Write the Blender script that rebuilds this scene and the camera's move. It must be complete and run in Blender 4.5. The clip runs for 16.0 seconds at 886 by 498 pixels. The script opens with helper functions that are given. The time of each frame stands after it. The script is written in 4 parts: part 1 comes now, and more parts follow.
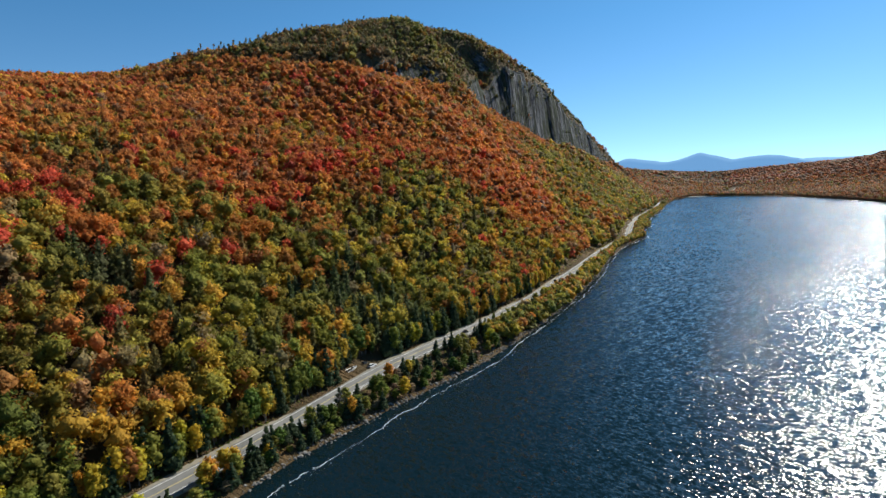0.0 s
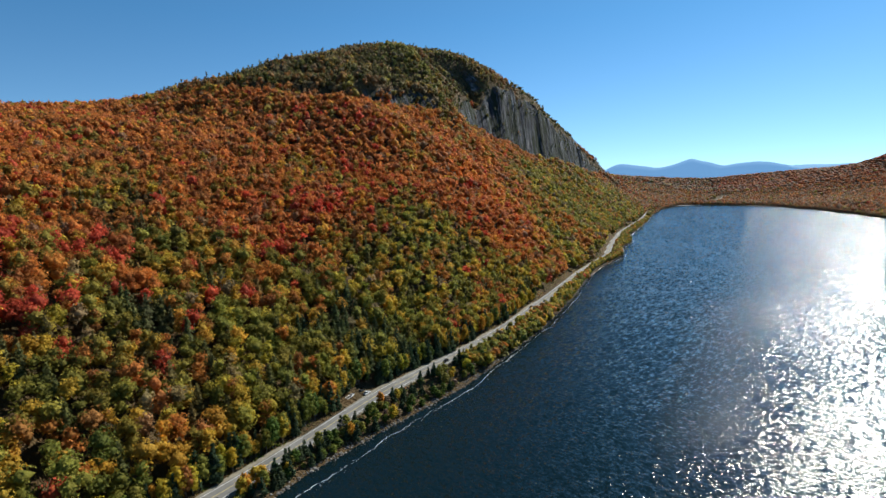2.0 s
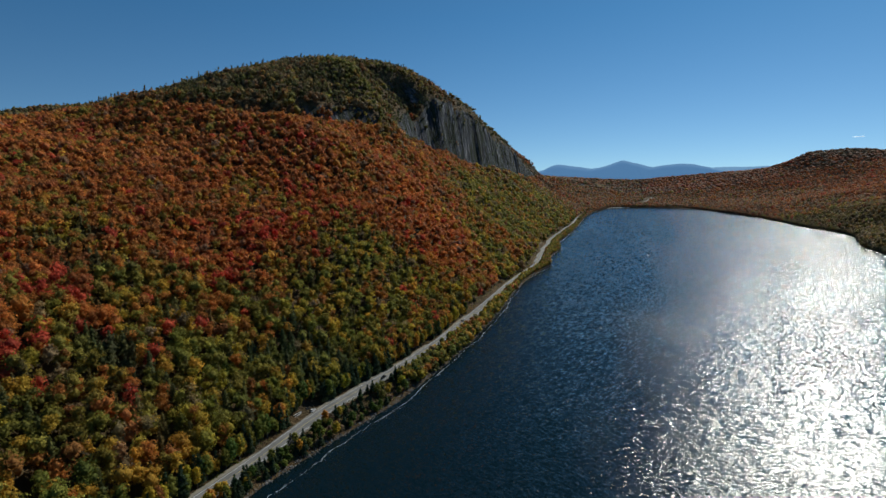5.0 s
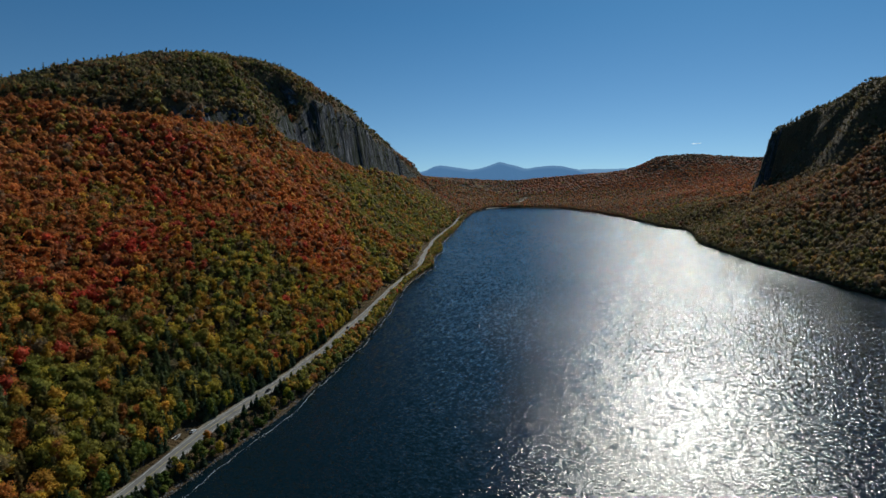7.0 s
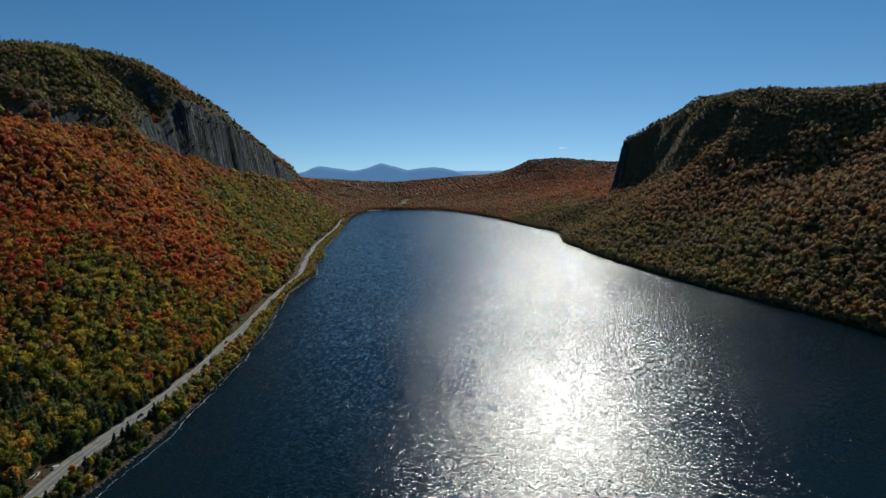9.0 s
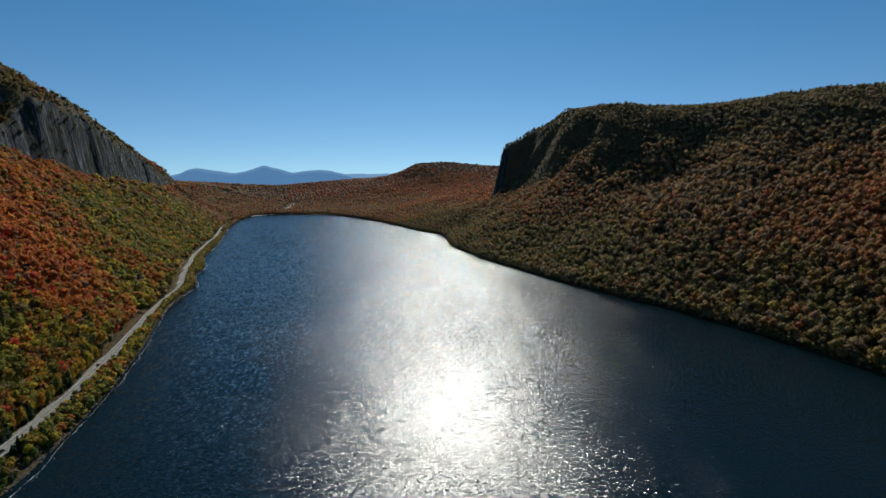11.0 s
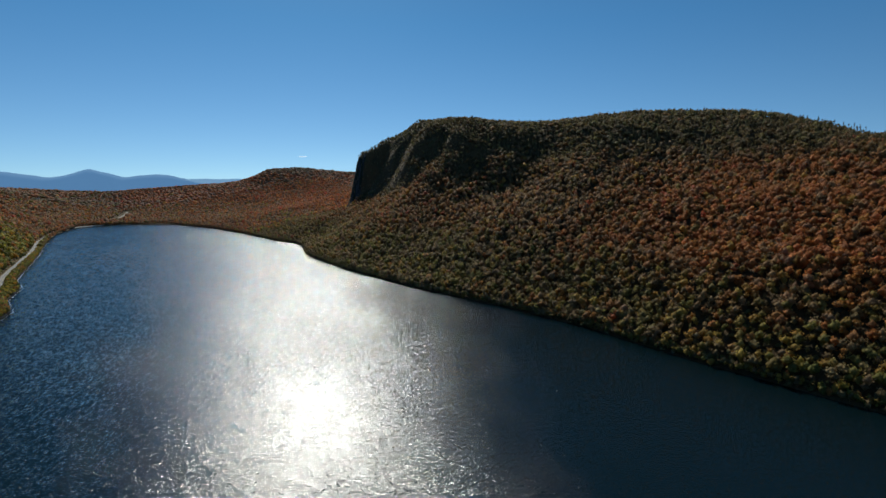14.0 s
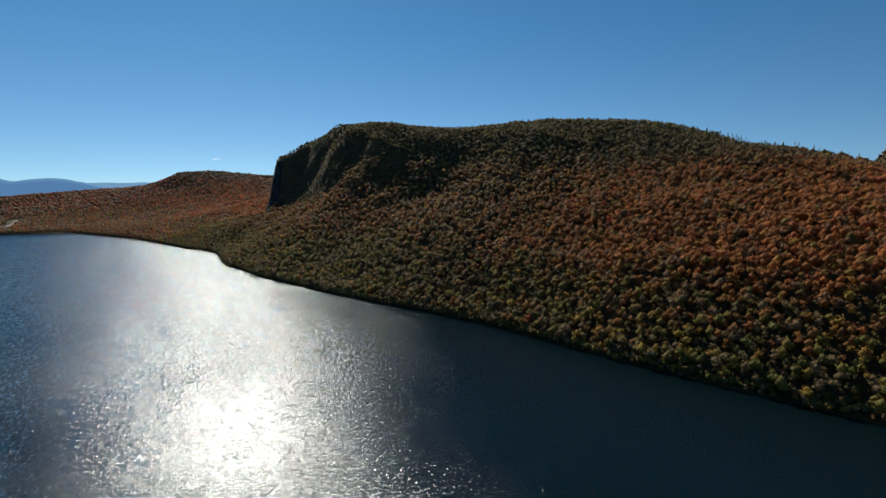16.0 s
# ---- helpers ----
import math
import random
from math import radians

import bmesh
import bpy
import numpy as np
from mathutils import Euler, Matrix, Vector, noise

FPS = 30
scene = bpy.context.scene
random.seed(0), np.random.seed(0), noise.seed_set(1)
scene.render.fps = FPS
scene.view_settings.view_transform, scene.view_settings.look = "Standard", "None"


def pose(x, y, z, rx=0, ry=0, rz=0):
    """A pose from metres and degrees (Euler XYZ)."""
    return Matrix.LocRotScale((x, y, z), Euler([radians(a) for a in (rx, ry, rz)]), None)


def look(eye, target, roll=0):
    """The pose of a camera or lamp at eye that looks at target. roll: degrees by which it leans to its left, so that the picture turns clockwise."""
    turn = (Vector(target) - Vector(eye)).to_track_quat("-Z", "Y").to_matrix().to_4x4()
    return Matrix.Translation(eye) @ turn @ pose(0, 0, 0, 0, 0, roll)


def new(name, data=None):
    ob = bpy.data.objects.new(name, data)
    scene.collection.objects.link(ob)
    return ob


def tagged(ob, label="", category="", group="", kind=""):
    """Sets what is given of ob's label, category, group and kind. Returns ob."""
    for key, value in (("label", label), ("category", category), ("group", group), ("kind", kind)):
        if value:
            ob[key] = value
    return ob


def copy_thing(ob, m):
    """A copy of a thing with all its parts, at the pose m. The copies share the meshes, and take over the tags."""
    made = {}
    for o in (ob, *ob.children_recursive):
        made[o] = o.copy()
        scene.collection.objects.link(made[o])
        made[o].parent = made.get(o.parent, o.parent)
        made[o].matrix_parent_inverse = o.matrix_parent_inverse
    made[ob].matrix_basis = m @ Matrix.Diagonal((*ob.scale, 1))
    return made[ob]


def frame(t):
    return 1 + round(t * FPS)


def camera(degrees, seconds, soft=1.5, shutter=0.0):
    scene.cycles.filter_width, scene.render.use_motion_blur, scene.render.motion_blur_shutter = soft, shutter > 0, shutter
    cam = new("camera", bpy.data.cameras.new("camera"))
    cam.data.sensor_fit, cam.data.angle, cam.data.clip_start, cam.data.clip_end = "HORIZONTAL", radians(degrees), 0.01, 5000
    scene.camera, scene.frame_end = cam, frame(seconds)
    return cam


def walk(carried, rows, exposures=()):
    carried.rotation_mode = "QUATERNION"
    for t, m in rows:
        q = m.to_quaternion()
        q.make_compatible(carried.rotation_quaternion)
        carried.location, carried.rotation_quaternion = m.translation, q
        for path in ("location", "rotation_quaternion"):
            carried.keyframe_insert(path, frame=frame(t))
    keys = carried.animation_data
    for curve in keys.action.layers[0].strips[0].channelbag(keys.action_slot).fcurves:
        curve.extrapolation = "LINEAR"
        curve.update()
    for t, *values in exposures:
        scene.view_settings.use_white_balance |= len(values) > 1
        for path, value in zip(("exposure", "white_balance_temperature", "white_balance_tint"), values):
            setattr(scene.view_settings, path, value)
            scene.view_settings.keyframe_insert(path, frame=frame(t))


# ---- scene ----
cam = camera(78.84, 16.0)
PATH = [
    (0.0, look((-0.22, 0.39, 80.04), (-84.17, 180.22, 55.22), -1.23)),
    (0.5, look((6.27, -9.07, 87.54), (-76.89, 171.15, 62.87), -0.98)),
    (1.0, look((12.66, -18.58, 95.05), (-70.08, 161.81, 70.31), -0.88)),
    (1.5, look((18.89, -28.10, 102.52), (-63.43, 152.49, 77.76), -0.81)),
    (2.0, look((24.86, -37.41, 109.80), (-57.56, 143.15, 85.16), -0.92)),
    (2.5, look((30.38, -46.14, 116.62), (-51.91, 134.50, 92.21), -0.98)),
    (3.0, look((35.20, -53.84, 122.64), (-46.94, 126.87, 98.21), -1.06)),
    (5.5, look((47.35, -75.00, 139.32), (-6.35, 115.79, 112.64), -0.45)),
    (6.0, look((48.54, -77.87, 141.43), (5.29, 115.56, 114.64), -0.41)),
    (6.5, look((49.71, -80.98, 143.63), (17.48, 114.57, 116.75), -0.29)),
    (7.0, look((50.90, -84.42, 145.99), (29.34, 112.58, 119.05), -0.28)),
    (7.5, look((52.02, -88.15, 148.50), (40.89, 109.70, 121.44), -0.28)),
    (8.0, look((52.97, -92.13, 151.10), (53.06, 106.02, 124.00), -0.23)),
    (8.5, look((53.66, -96.36, 153.72), (64.95, 101.47, 126.63), -0.10)),
    (9.0, look((54.04, -100.86, 156.32), (75.31, 96.16, 129.28), -0.05)),
    (11.5, look((51.73, -125.09, 167.43), (121.35, 60.58, 141.39), 0.23)),
    (12.0, look((50.69, -129.48, 169.22), (128.36, 53.01, 143.45), 0.33)),
    (12.5, look((49.55, -133.57, 170.95), (136.11, 44.93, 145.51), 0.26)),
    (13.0, look((48.36, -137.38, 172.71), (143.25, 36.90, 147.75), 0.38)),
    (13.5, look((47.15, -140.95, 174.58), (149.43, 29.13, 149.85), 0.35)),
    (14.0, look((45.92, -144.34, 176.58), (153.78, 22.30, 152.15), 0.32)),
    (14.5, look((44.67, -147.62, 178.64), (158.41, 15.08, 154.37), 0.33)),
    (15.0, look((43.41, -150.85, 180.69), (162.50, 8.00, 156.58), 0.12)),
    (15.5, look((42.16, -154.06, 182.65), (166.39, 0.85, 158.75), 0.10)),
    (16.0, look((40.95, -157.27, 184.50), (171.31, -7.43, 160.91), 0.11)),
]
EXPOSURES = [(0.0, 0.76, 6300, 6), (3.0, 0.6, 6250, 6), (5.3, -0.24, 6050, 5), (6.3, -0.33, 6050, 5), (7.0, -0.32, 6050, 5), (9.0, -0.2, 6050, 5), (12.0, -0.12, 6100, 5), (16.0, -0.08, 6100, 5)]
walk(cam, PATH, EXPOSURES)

# ---- world and sun ----
SUN_AZ, SUN_EL = radians(19.8), radians(34.0)  # azimuth clockwise from +y
world = bpy.data.worlds.new("sky")
scene.world = world
world.use_nodes = True
wn = world.node_tree.nodes
sky = wn.new("ShaderNodeTexSky")
sky.sky_type, sky.sun_disc = "NISHITA", False
sky.sun_elevation, sky.sun_rotation = SUN_EL, SUN_AZ
sky.altitude, sky.air_density, sky.dust_density, sky.ozone_density = 1000, 0.7, 0.1, 2.6
wn["Background"].inputs["Strength"].default_value = 0.09
lift = wn.new("ShaderNodeMapping")  # the hills hide the brightest band above the horizon
lift.inputs["Location"].default_value = (0, 0, 0.05)
world.node_tree.links.new(wn.new("ShaderNodeTexCoord").outputs["Generated"], lift.inputs[0])
world.node_tree.links.new(lift.outputs[0], sky.inputs[0])
tint = wn.new("ShaderNodeMix")  # paler towards the horizon, deeper overhead
tint.data_type, tint.blend_type = "RGBA", "MULTIPLY"
tint.inputs["Factor"].default_value = 1.0
rise = wn.new("ShaderNodeSeparateXYZ")
world.node_tree.links.new(lift.outputs[0], rise.inputs[0])
air = wn.new("ShaderNodeValToRGB")
air.color_ramp.elements[0].position, air.color_ramp.elements[0].color = 0.05, (0.86, 0.95, 0.92, 1)
air.color_ramp.elements[1].position, air.color_ramp.elements[1].color = 0.32, (0.55, 0.93, 1.0, 1)
world.node_tree.links.new(rise.outputs["Z"], air.inputs[0])
world.node_tree.links.new(air.outputs[0], tint.inputs["B"])
world.node_tree.links.new(sky.outputs[0], tint.inputs["A"])
world.node_tree.links.new(tint.outputs["Result"], wn["Background"].inputs["Color"])
sun_data = bpy.data.lights.new("sun", "SUN")
sun_data.energy, sun_data.angle, sun_data.color = 4.5, radians(0.53), (1.0, 0.93, 0.82)
sun = new("sun", sun_data)
sun.matrix_world = look((math.sin(SUN_AZ) * math.cos(SUN_EL) * 100, math.cos(SUN_AZ) * math.cos(SUN_EL) * 100, math.sin(SUN_EL) * 100), (0, 0, 0))


# ---- materials ----
def material(name, rough=0.8, metal=0.0, color=(0.5, 0.5, 0.5)):
    m = bpy.data.materials.new(name)
    m.use_nodes = True
    b = m.node_tree.nodes["Principled BSDF"]
    b.inputs["Roughness"].default_value, b.inputs["Metallic"].default_value = rough, metal
    b.inputs["Base Color"].default_value = (*color, 1)
    return m, m.node_tree.nodes, m.node_tree.links, b


def noise_node(n, l, scale, detail=3, coord="Object", rough=0.55):
    tc = n.new("ShaderNodeTexCoord")
    t = n.new("ShaderNodeTexNoise")
    t.inputs["Scale"].default_value, t.inputs["Detail"].default_value, t.inputs["Roughness"].default_value = scale, detail, rough
    l.new(tc.outputs[coord], t.inputs["Vector"])
    return t


def ramp(n, l, source, stops):
    r = n.new("ShaderNodeValToRGB")
    el = r.color_ramp.elements
    while len(el) < len(stops):
        el.new(0.5)
    for e, (p, c) in zip(el, stops):
        e.position, e.color = p, (*c, 1)
    l.new(source, r.inputs[0])
    return r


def bump(n, l, b, source, strength, distance):
    u = n.new("ShaderNodeBump")
    u.inputs["Strength"].default_value, u.inputs["Distance"].default_value = strength, distance
    l.new(source, u.inputs["Height"])
    l.new(u.outputs[0], b.inputs["Normal"])
    return u


def leaf_glow(m, n, l, b, colour, relief):
    """Light that shines through thin leaves."""
    tr = n.new("ShaderNodeBsdfTranslucent")
    l.new(colour, tr.inputs["Color"])
    l.new(relief.outputs[0], tr.inputs["Normal"])
    ms = n.new("ShaderNodeMixShader")
    ms.inputs[0].default_value = 0.45
    l.new(b.outputs[0], ms.inputs[1])
    l.new(tr.outputs[0], ms.inputs[2])
    l.new(ms.outputs[0], n["Material Output"].inputs["Surface"])


def foliage_material():
    m, n, l, b = material("autumn_foliage", 0.75)
    at = n.new("ShaderNodeAttribute")
    at.attribute_name = "leaf"
    t = noise_node(n, l, 0.9, 3)
    mx = n.new("ShaderNodeMix")
    mx.data_type, mx.blend_type = "RGBA", "MULTIPLY"
    mx.inputs["Factor"].default_value = 1.0
    r = ramp(n, l, t.outputs[0], [(0.3, (0.62, 0.62, 0.62)), (0.7, (1.18, 1.18, 1.18))])
    l.new(at.outputs["Color"], mx.inputs["A"])
    l.new(r.outputs[0], mx.inputs["B"])
    l.new(mx.outputs["Result"], b.inputs["Base Color"])
    b.inputs["Specular IOR Level"].default_value = 0.15
    u = bump(n, l, b, t.outputs[0], 0.9, 0.8)
    leaf_glow(m, n, l, b, mx.outputs["Result"], u)
    return m


FOLIAGE = foliage_material()


def ground_material():
    m, n, l, b = material("forest_floor_and_rock", 0.9)
    geo = n.new("ShaderNodeNewGeometry")
    sep = n.new("ShaderNodeSeparateXYZ")
    l.new(geo.outputs["True Normal"], sep.inputs[0])
    big = noise_node(n, l, 0.03, 5)
    floor = ramp(n, l, big.outputs[0], [(0.3, (0.075, 0.058, 0.032)), (0.55, (0.115, 0.075, 0.036)), (0.75, (0.085, 0.078, 0.034))])
    tc = n.new("ShaderNodeTexCoord")
    mp = n.new("ShaderNodeMapping")
    mp.inputs["Rotation"].default_value = (0, 0, radians(48))
    mp.inputs["Scale"].default_value = (0.05, 0.25, 0.018)
    l.new(tc.outputs["Object"], mp.inputs[0])
    st = n.new("ShaderNodeTexNoise")
    st.inputs["Scale"].default_value, st.inputs["Detail"].default_value, st.inputs["Roughness"].default_value = 1.0, 8, 0.65
    l.new(mp.outputs[0], st.inputs["Vector"])
    rock = ramp(n, l, st.outputs[0], [(0.34, (0.018, 0.020, 0.024)), (0.46, (0.042, 0.046, 0.055)), (0.56, (0.085, 0.092, 0.106)), (0.68, (0.32, 0.325, 0.335))])
    sl = n.new("ShaderNodeMapRange")
    sl.inputs["From Min"].default_value, sl.inputs["From Max"].default_value = 0.5, 0.4
    l.new(sep.outputs["Z"], sl.inputs["Value"])
    # the shoulder across the lake is wooded up to its last steep face
    where = n.new("ShaderNodeSeparateXYZ")
    l.new(geo.outputs["Position"], where.inputs[0])
    east = n.new("ShaderNodeMath")
    east.operation = "LESS_THAN"
    east.inputs[1].default_value = 300
    l.new(where.outputs["X"], east.inputs[0])
    face = n.new("ShaderNodeMath")
    face.operation = "GREATER_THAN"
    face.inputs[1].default_value = 1500
    l.new(where.outputs["Y"], face.inputs[0])
    bare = n.new("ShaderNodeMath")
    bare.operation = "MAXIMUM"
    l.new(east.outputs[0], bare.inputs[0])
    l.new(face.outputs[0], bare.inputs[1])
    crag = n.new("ShaderNodeMath")
    crag.operation = "MULTIPLY"
    l.new(sl.outputs[0], crag.inputs[0])
    l.new(bare.outputs[0], crag.inputs[1])
    mx = n.new("ShaderNodeMix")
    mx.data_type = "RGBA"
    l.new(crag.outputs[0], mx.inputs["Factor"])
    l.new(floor.outputs[0], mx.inputs["A"])
    mp2 = n.new("ShaderNodeMapping")
    mp2.inputs["Rotation"].default_value, mp2.inputs["Scale"].default_value = (0, 0, radians(48)), (0.02, 0.10, 0.016)
    l.new(tc.outputs["Object"], mp2.inputs[0])
    moss = n.new("ShaderNodeTexNoise")
    moss.inputs["Scale"].default_value, moss.inputs["Detail"].default_value, moss.inputs["Roughness"].default_value = 1.0, 7, 0.68
    l.new(mp2.outputs[0], moss.inputs["Vector"])
    b.inputs["Specular IOR Level"].default_value = 0.08
    mr = ramp(n, l, moss.outputs[0], [(0.50, (0.026, 0.034, 0.021)), (0.56, (1, 1, 1))])
    veg = n.new("ShaderNodeMix")
    veg.data_type, veg.blend_type = "RGBA", "DARKEN"
    veg.inputs["Factor"].default_value = 1.0
    l.new(rock.outputs[0], veg.inputs["A"])
    l.new(mr.outputs[0], veg.inputs["B"])
    l.new(veg.outputs["Result"], mx.inputs["B"])
    l.new(mx.outputs["Result"], b.inputs["Base Color"])
    bump(n, l, b, st.outputs[0], 1.0, 7.0)
    return m


GROUND = ground_material()


def water_material():
    """Dark lake water whose ripples tilt the surface facet by facet; the chop grows longer up the lake."""
    m, n, l, b = material("lake_water", 0.2)
    tc = n.new("ShaderNodeTexCoord")
    sep = n.new("ShaderNodeSeparateXYZ")
    l.new(tc.outputs["Object"], sep.inputs[0])
    total = None
    # cell size along and across the crests, slope, and its strength by y up the lake
    for size, k, chop in (((0.5, 0.3), 0.5, [(0, 1), (450, 0.5)]), ((1.0, 0.58), 0.9, [(0, 1), (700, 0.35)]), ((2.4, 1.4), 0.6, [(0, 1), (900, 0.7)]), ((7.0, 4.0), 0.12, [(0, 1), (900, 1)]),
                          ((1.1, 6.0), 1.0, [(120, 0), (420, 1), (900, 1), (1500, 0.4)]), ((1.9, 17.0), 1.15, [(600, 0), (1300, 1)])):
        mp = n.new("ShaderNodeMapping")
        mp.vector_type = "TEXTURE"
        mp.inputs["Rotation"].default_value, mp.inputs["Scale"].default_value = (0, 0, -SUN_AZ), (*size, 1)
        l.new(tc.outputs["Object"], mp.inputs[0])
        w = n.new("ShaderNodeTexNoise")
        w.inputs["Scale"].default_value, w.inputs["Detail"].default_value, w.inputs["Roughness"].default_value = 1.0, 1, 0.5
        l.new(mp.outputs[0], w.inputs["Vector"])
        c = n.new("ShaderNodeVectorMath")
        c.operation = "SUBTRACT"
        c.inputs[1].default_value = (0.5, 0.5, 0.5)
        l.new(w.outputs["Color"], c.inputs[0])
        f = n.new("ShaderNodeVectorMath")
        f.operation = "MULTIPLY"
        f.inputs[1].default_value = (k * 1.1, k * 1.28, 0)
        l.new(c.outputs[0], f.inputs[0])
        if chop[0][1] != chop[-1][1] or len(chop) > 2:
            scaled = n.new("ShaderNodeMath")
            scaled.operation = "DIVIDE"
            scaled.inputs[1].default_value = 2000
            l.new(sep.outputs["Y"], scaled.inputs[0])
            rise = ramp(n, l, scaled.outputs[0], [(q / 2000, (h, h, h)) for q, h in chop])
            grow = n.new("ShaderNodeVectorMath")
            grow.operation = "SCALE"
            l.new(f.outputs[0], grow.inputs[0])
            l.new(rise.outputs[0], grow.inputs["Scale"])
            f = grow
        if total is None:
            total = f
        else:
            a = n.new("ShaderNodeVectorMath")
            l.new(total.outputs[0], a.inputs[0])
            l.new(f.outputs[0], a.inputs[1])
            total = a
    gust = noise_node(n, l, 0.006, 3)
    gr = n.new("ShaderNodeMapRange")
    gr.inputs["From Min"].default_value, gr.inputs["From Max"].default_value = 0.3, 0.7
    gr.inputs["To Min"].default_value, gr.inputs["To Max"].default_value = 0.8, 1.2
    l.new(gust.outputs[0], gr.inputs["Value"])
    sc = n.new("ShaderNodeVectorMath")
    sc.operation = "SCALE"
    l.new(total.outputs[0], sc.inputs[0])
    l.new(gr.outputs[0], sc.inputs["Scale"])
    up = n.new("ShaderNodeVectorMath")
    up.inputs[1].default_value = (0, 0, 1)
    l.new(sc.outputs[0], up.inputs[0])
    nm = n.new("ShaderNodeVectorMath")
    nm.operation = "NORMALIZE"
    l.new(up.outputs[0], nm.inputs[0])
    n.remove(b)
    body = n.new("ShaderNodeBsdfDiffuse")
    body.inputs["Color"].default_value = (0.003, 0.010, 0.0125, 1)
    gloss = n.new("ShaderNodeBsdfGlossy")
    gloss.distribution = "BECKMANN"
    gloss.inputs["Roughness"].default_value = 0.21
    fr = n.new("ShaderNodeFresnel")
    fr.inputs["IOR"].default_value = 1.333
    mix = n.new("ShaderNodeMixShader")
    l.new(nm.outputs[0], gloss.inputs["Normal"])
    l.new(nm.outputs[0], fr.inputs["Normal"])
    l.new(fr.outputs[0], mix.inputs[0])
    l.new(body.outputs[0], mix.inputs[1])
    l.new(gloss.outputs[0], mix.inputs[2])
    l.new(mix.outputs[0], n["Material Output"].inputs["Surface"])
    return m


WATER = water_material()

# ---- the lay of the land ----
# Shorelines as x by y; the lake closes at its far end.
SHORE_L = [(-1200, -135), (-100, -114), (60, -106), (115, -104), (161, -95), (219, -82), (275, -76), (340, -71), (450, -70), (630, -77),
           (690, -70), (770, -58), (852, -71), (967, -64), (1054, -80), (1323, -73), (1750, -75), (2069, -63), (2250, -40), (2344, 0), (2380, 60), (2396, 145), (6000, 145)]
SHORE_R = [(-1200, 600), (-79, 561), (47, 551), (150, 545), (304, 548), (443, 533), (648, 491), (890, 469), (1110, 472), (1160, 482), (1300, 524), (1400, 535),
           (1485, 500), (1730, 475), (1836, 463), (2031, 421), (2236, 358), (2311, 322), (2355, 230), (2396, 145), (6000, 145)]
ROAD = [(-400, -142), (-60, -131), (60, -124), (88, -120.5), (107, -119), (127, -117.3), (153, -116.5), (175, -116.8), (203, -113.5), (230, -108.5), (266, -101.8), (292, -98.5), (323, -96), (362, -93),
        (400, -91.5), (467, -90), (560, -88.5), (650, -83.5), (720, -78.5), (770, -80.5), (835, -86), (935, -93), (1100, -98), (1300, -94), (1485, -87), (1750, -92), (2050, -76), (2300, -25), (2420, 45), (2600, 118), (2850, 167), (3080, 195)]
ROAD_Z = 3.1
# Foot of the valley sides, which runs on past the end of the lake.
FOOT_L = [p for p in SHORE_L if p[0] < 2200] + [(2400, -5), (2700, 60), (3100, 145), (6000, 145)]
FOOT_R = [p for p in SHORE_R if p[0] < 2200] + [(2300, 350), (2600, 300), (3100, 145), (6000, 145)]
# Cross-sections: y, then (distance from the shore, height) outwards.
LEFT = [(-600, (0, 0), (25, 3.2), (66, 27), (150, 70), (300, 105), (650, 150)),
        (100, (0, 0), (25, 3.2), (66, 27), (120, 58), (150, 75), (300, 116), (650, 168)),
        (230, (0, 0), (38, 3.2), (66, 10), (104, 40), (160, 66), (222, 96), (300, 121), (640, 182)),
        (400, (0, 0), (30, 3.2), (81, 33), (136, 78), (160, 95), (217, 108), (334, 153), (640, 203)),
        (570, (0, 0), (22, 3.2), (77, 45), (180, 140), (268, 192), (321, 215), (480, 243), (570, 246), (750, 226)),
        (700, (0, 0), (22, 3.2), (85, 46), (185, 130), (275, 205), (345, 278), (450, 303), (560, 306), (750, 260)),
        (860, (0, 0), (24, 3.2), (95, 48), (190, 120), (285, 210), (340, 288), (374, 338), (402, 350), (480, 356), (600, 342), (750, 300)),
        (1030, (0, 0), (28, 3.2), (120, 66), (220, 150), (286, 206), (302, 302), (335, 332), (386, 384), (480, 398), (650, 366), (950, 338), (1300, 320)),
        (1200, (0, 0), (30, 3.2), (145, 85), (254, 172), (267, 296), (310, 342), (378, 395), (450, 409), (600, 388), (1000, 340)),
        (1470, (0, 0), (30, 3.2), (140, 85), (217, 158), (229, 242), (275, 290), (330, 310), (420, 318)),
        (1850, (0, 0), (30, 4), (150, 78), (219, 132), (229, 198), (272, 231), (450, 240)),
        (2150, (0, 0), (40, 4), (150, 64), (230, 128), (265, 180), (310, 206), (500, 222)),
        (2400, (0, 1), (80, 12), (300, 70), (420, 135), (700, 185)),
        (2800, (0, 12), (150, 25), (300, 65), (450, 115), (700, 150)),
        (3500, (0, 45), (200, 62), (300, 90), (550, 125), (900, 140)),
        (4000, (0, 98), (200, 103), (600, 122), (1000, 140)),
        (4500, (0, 60), (600, 70))]
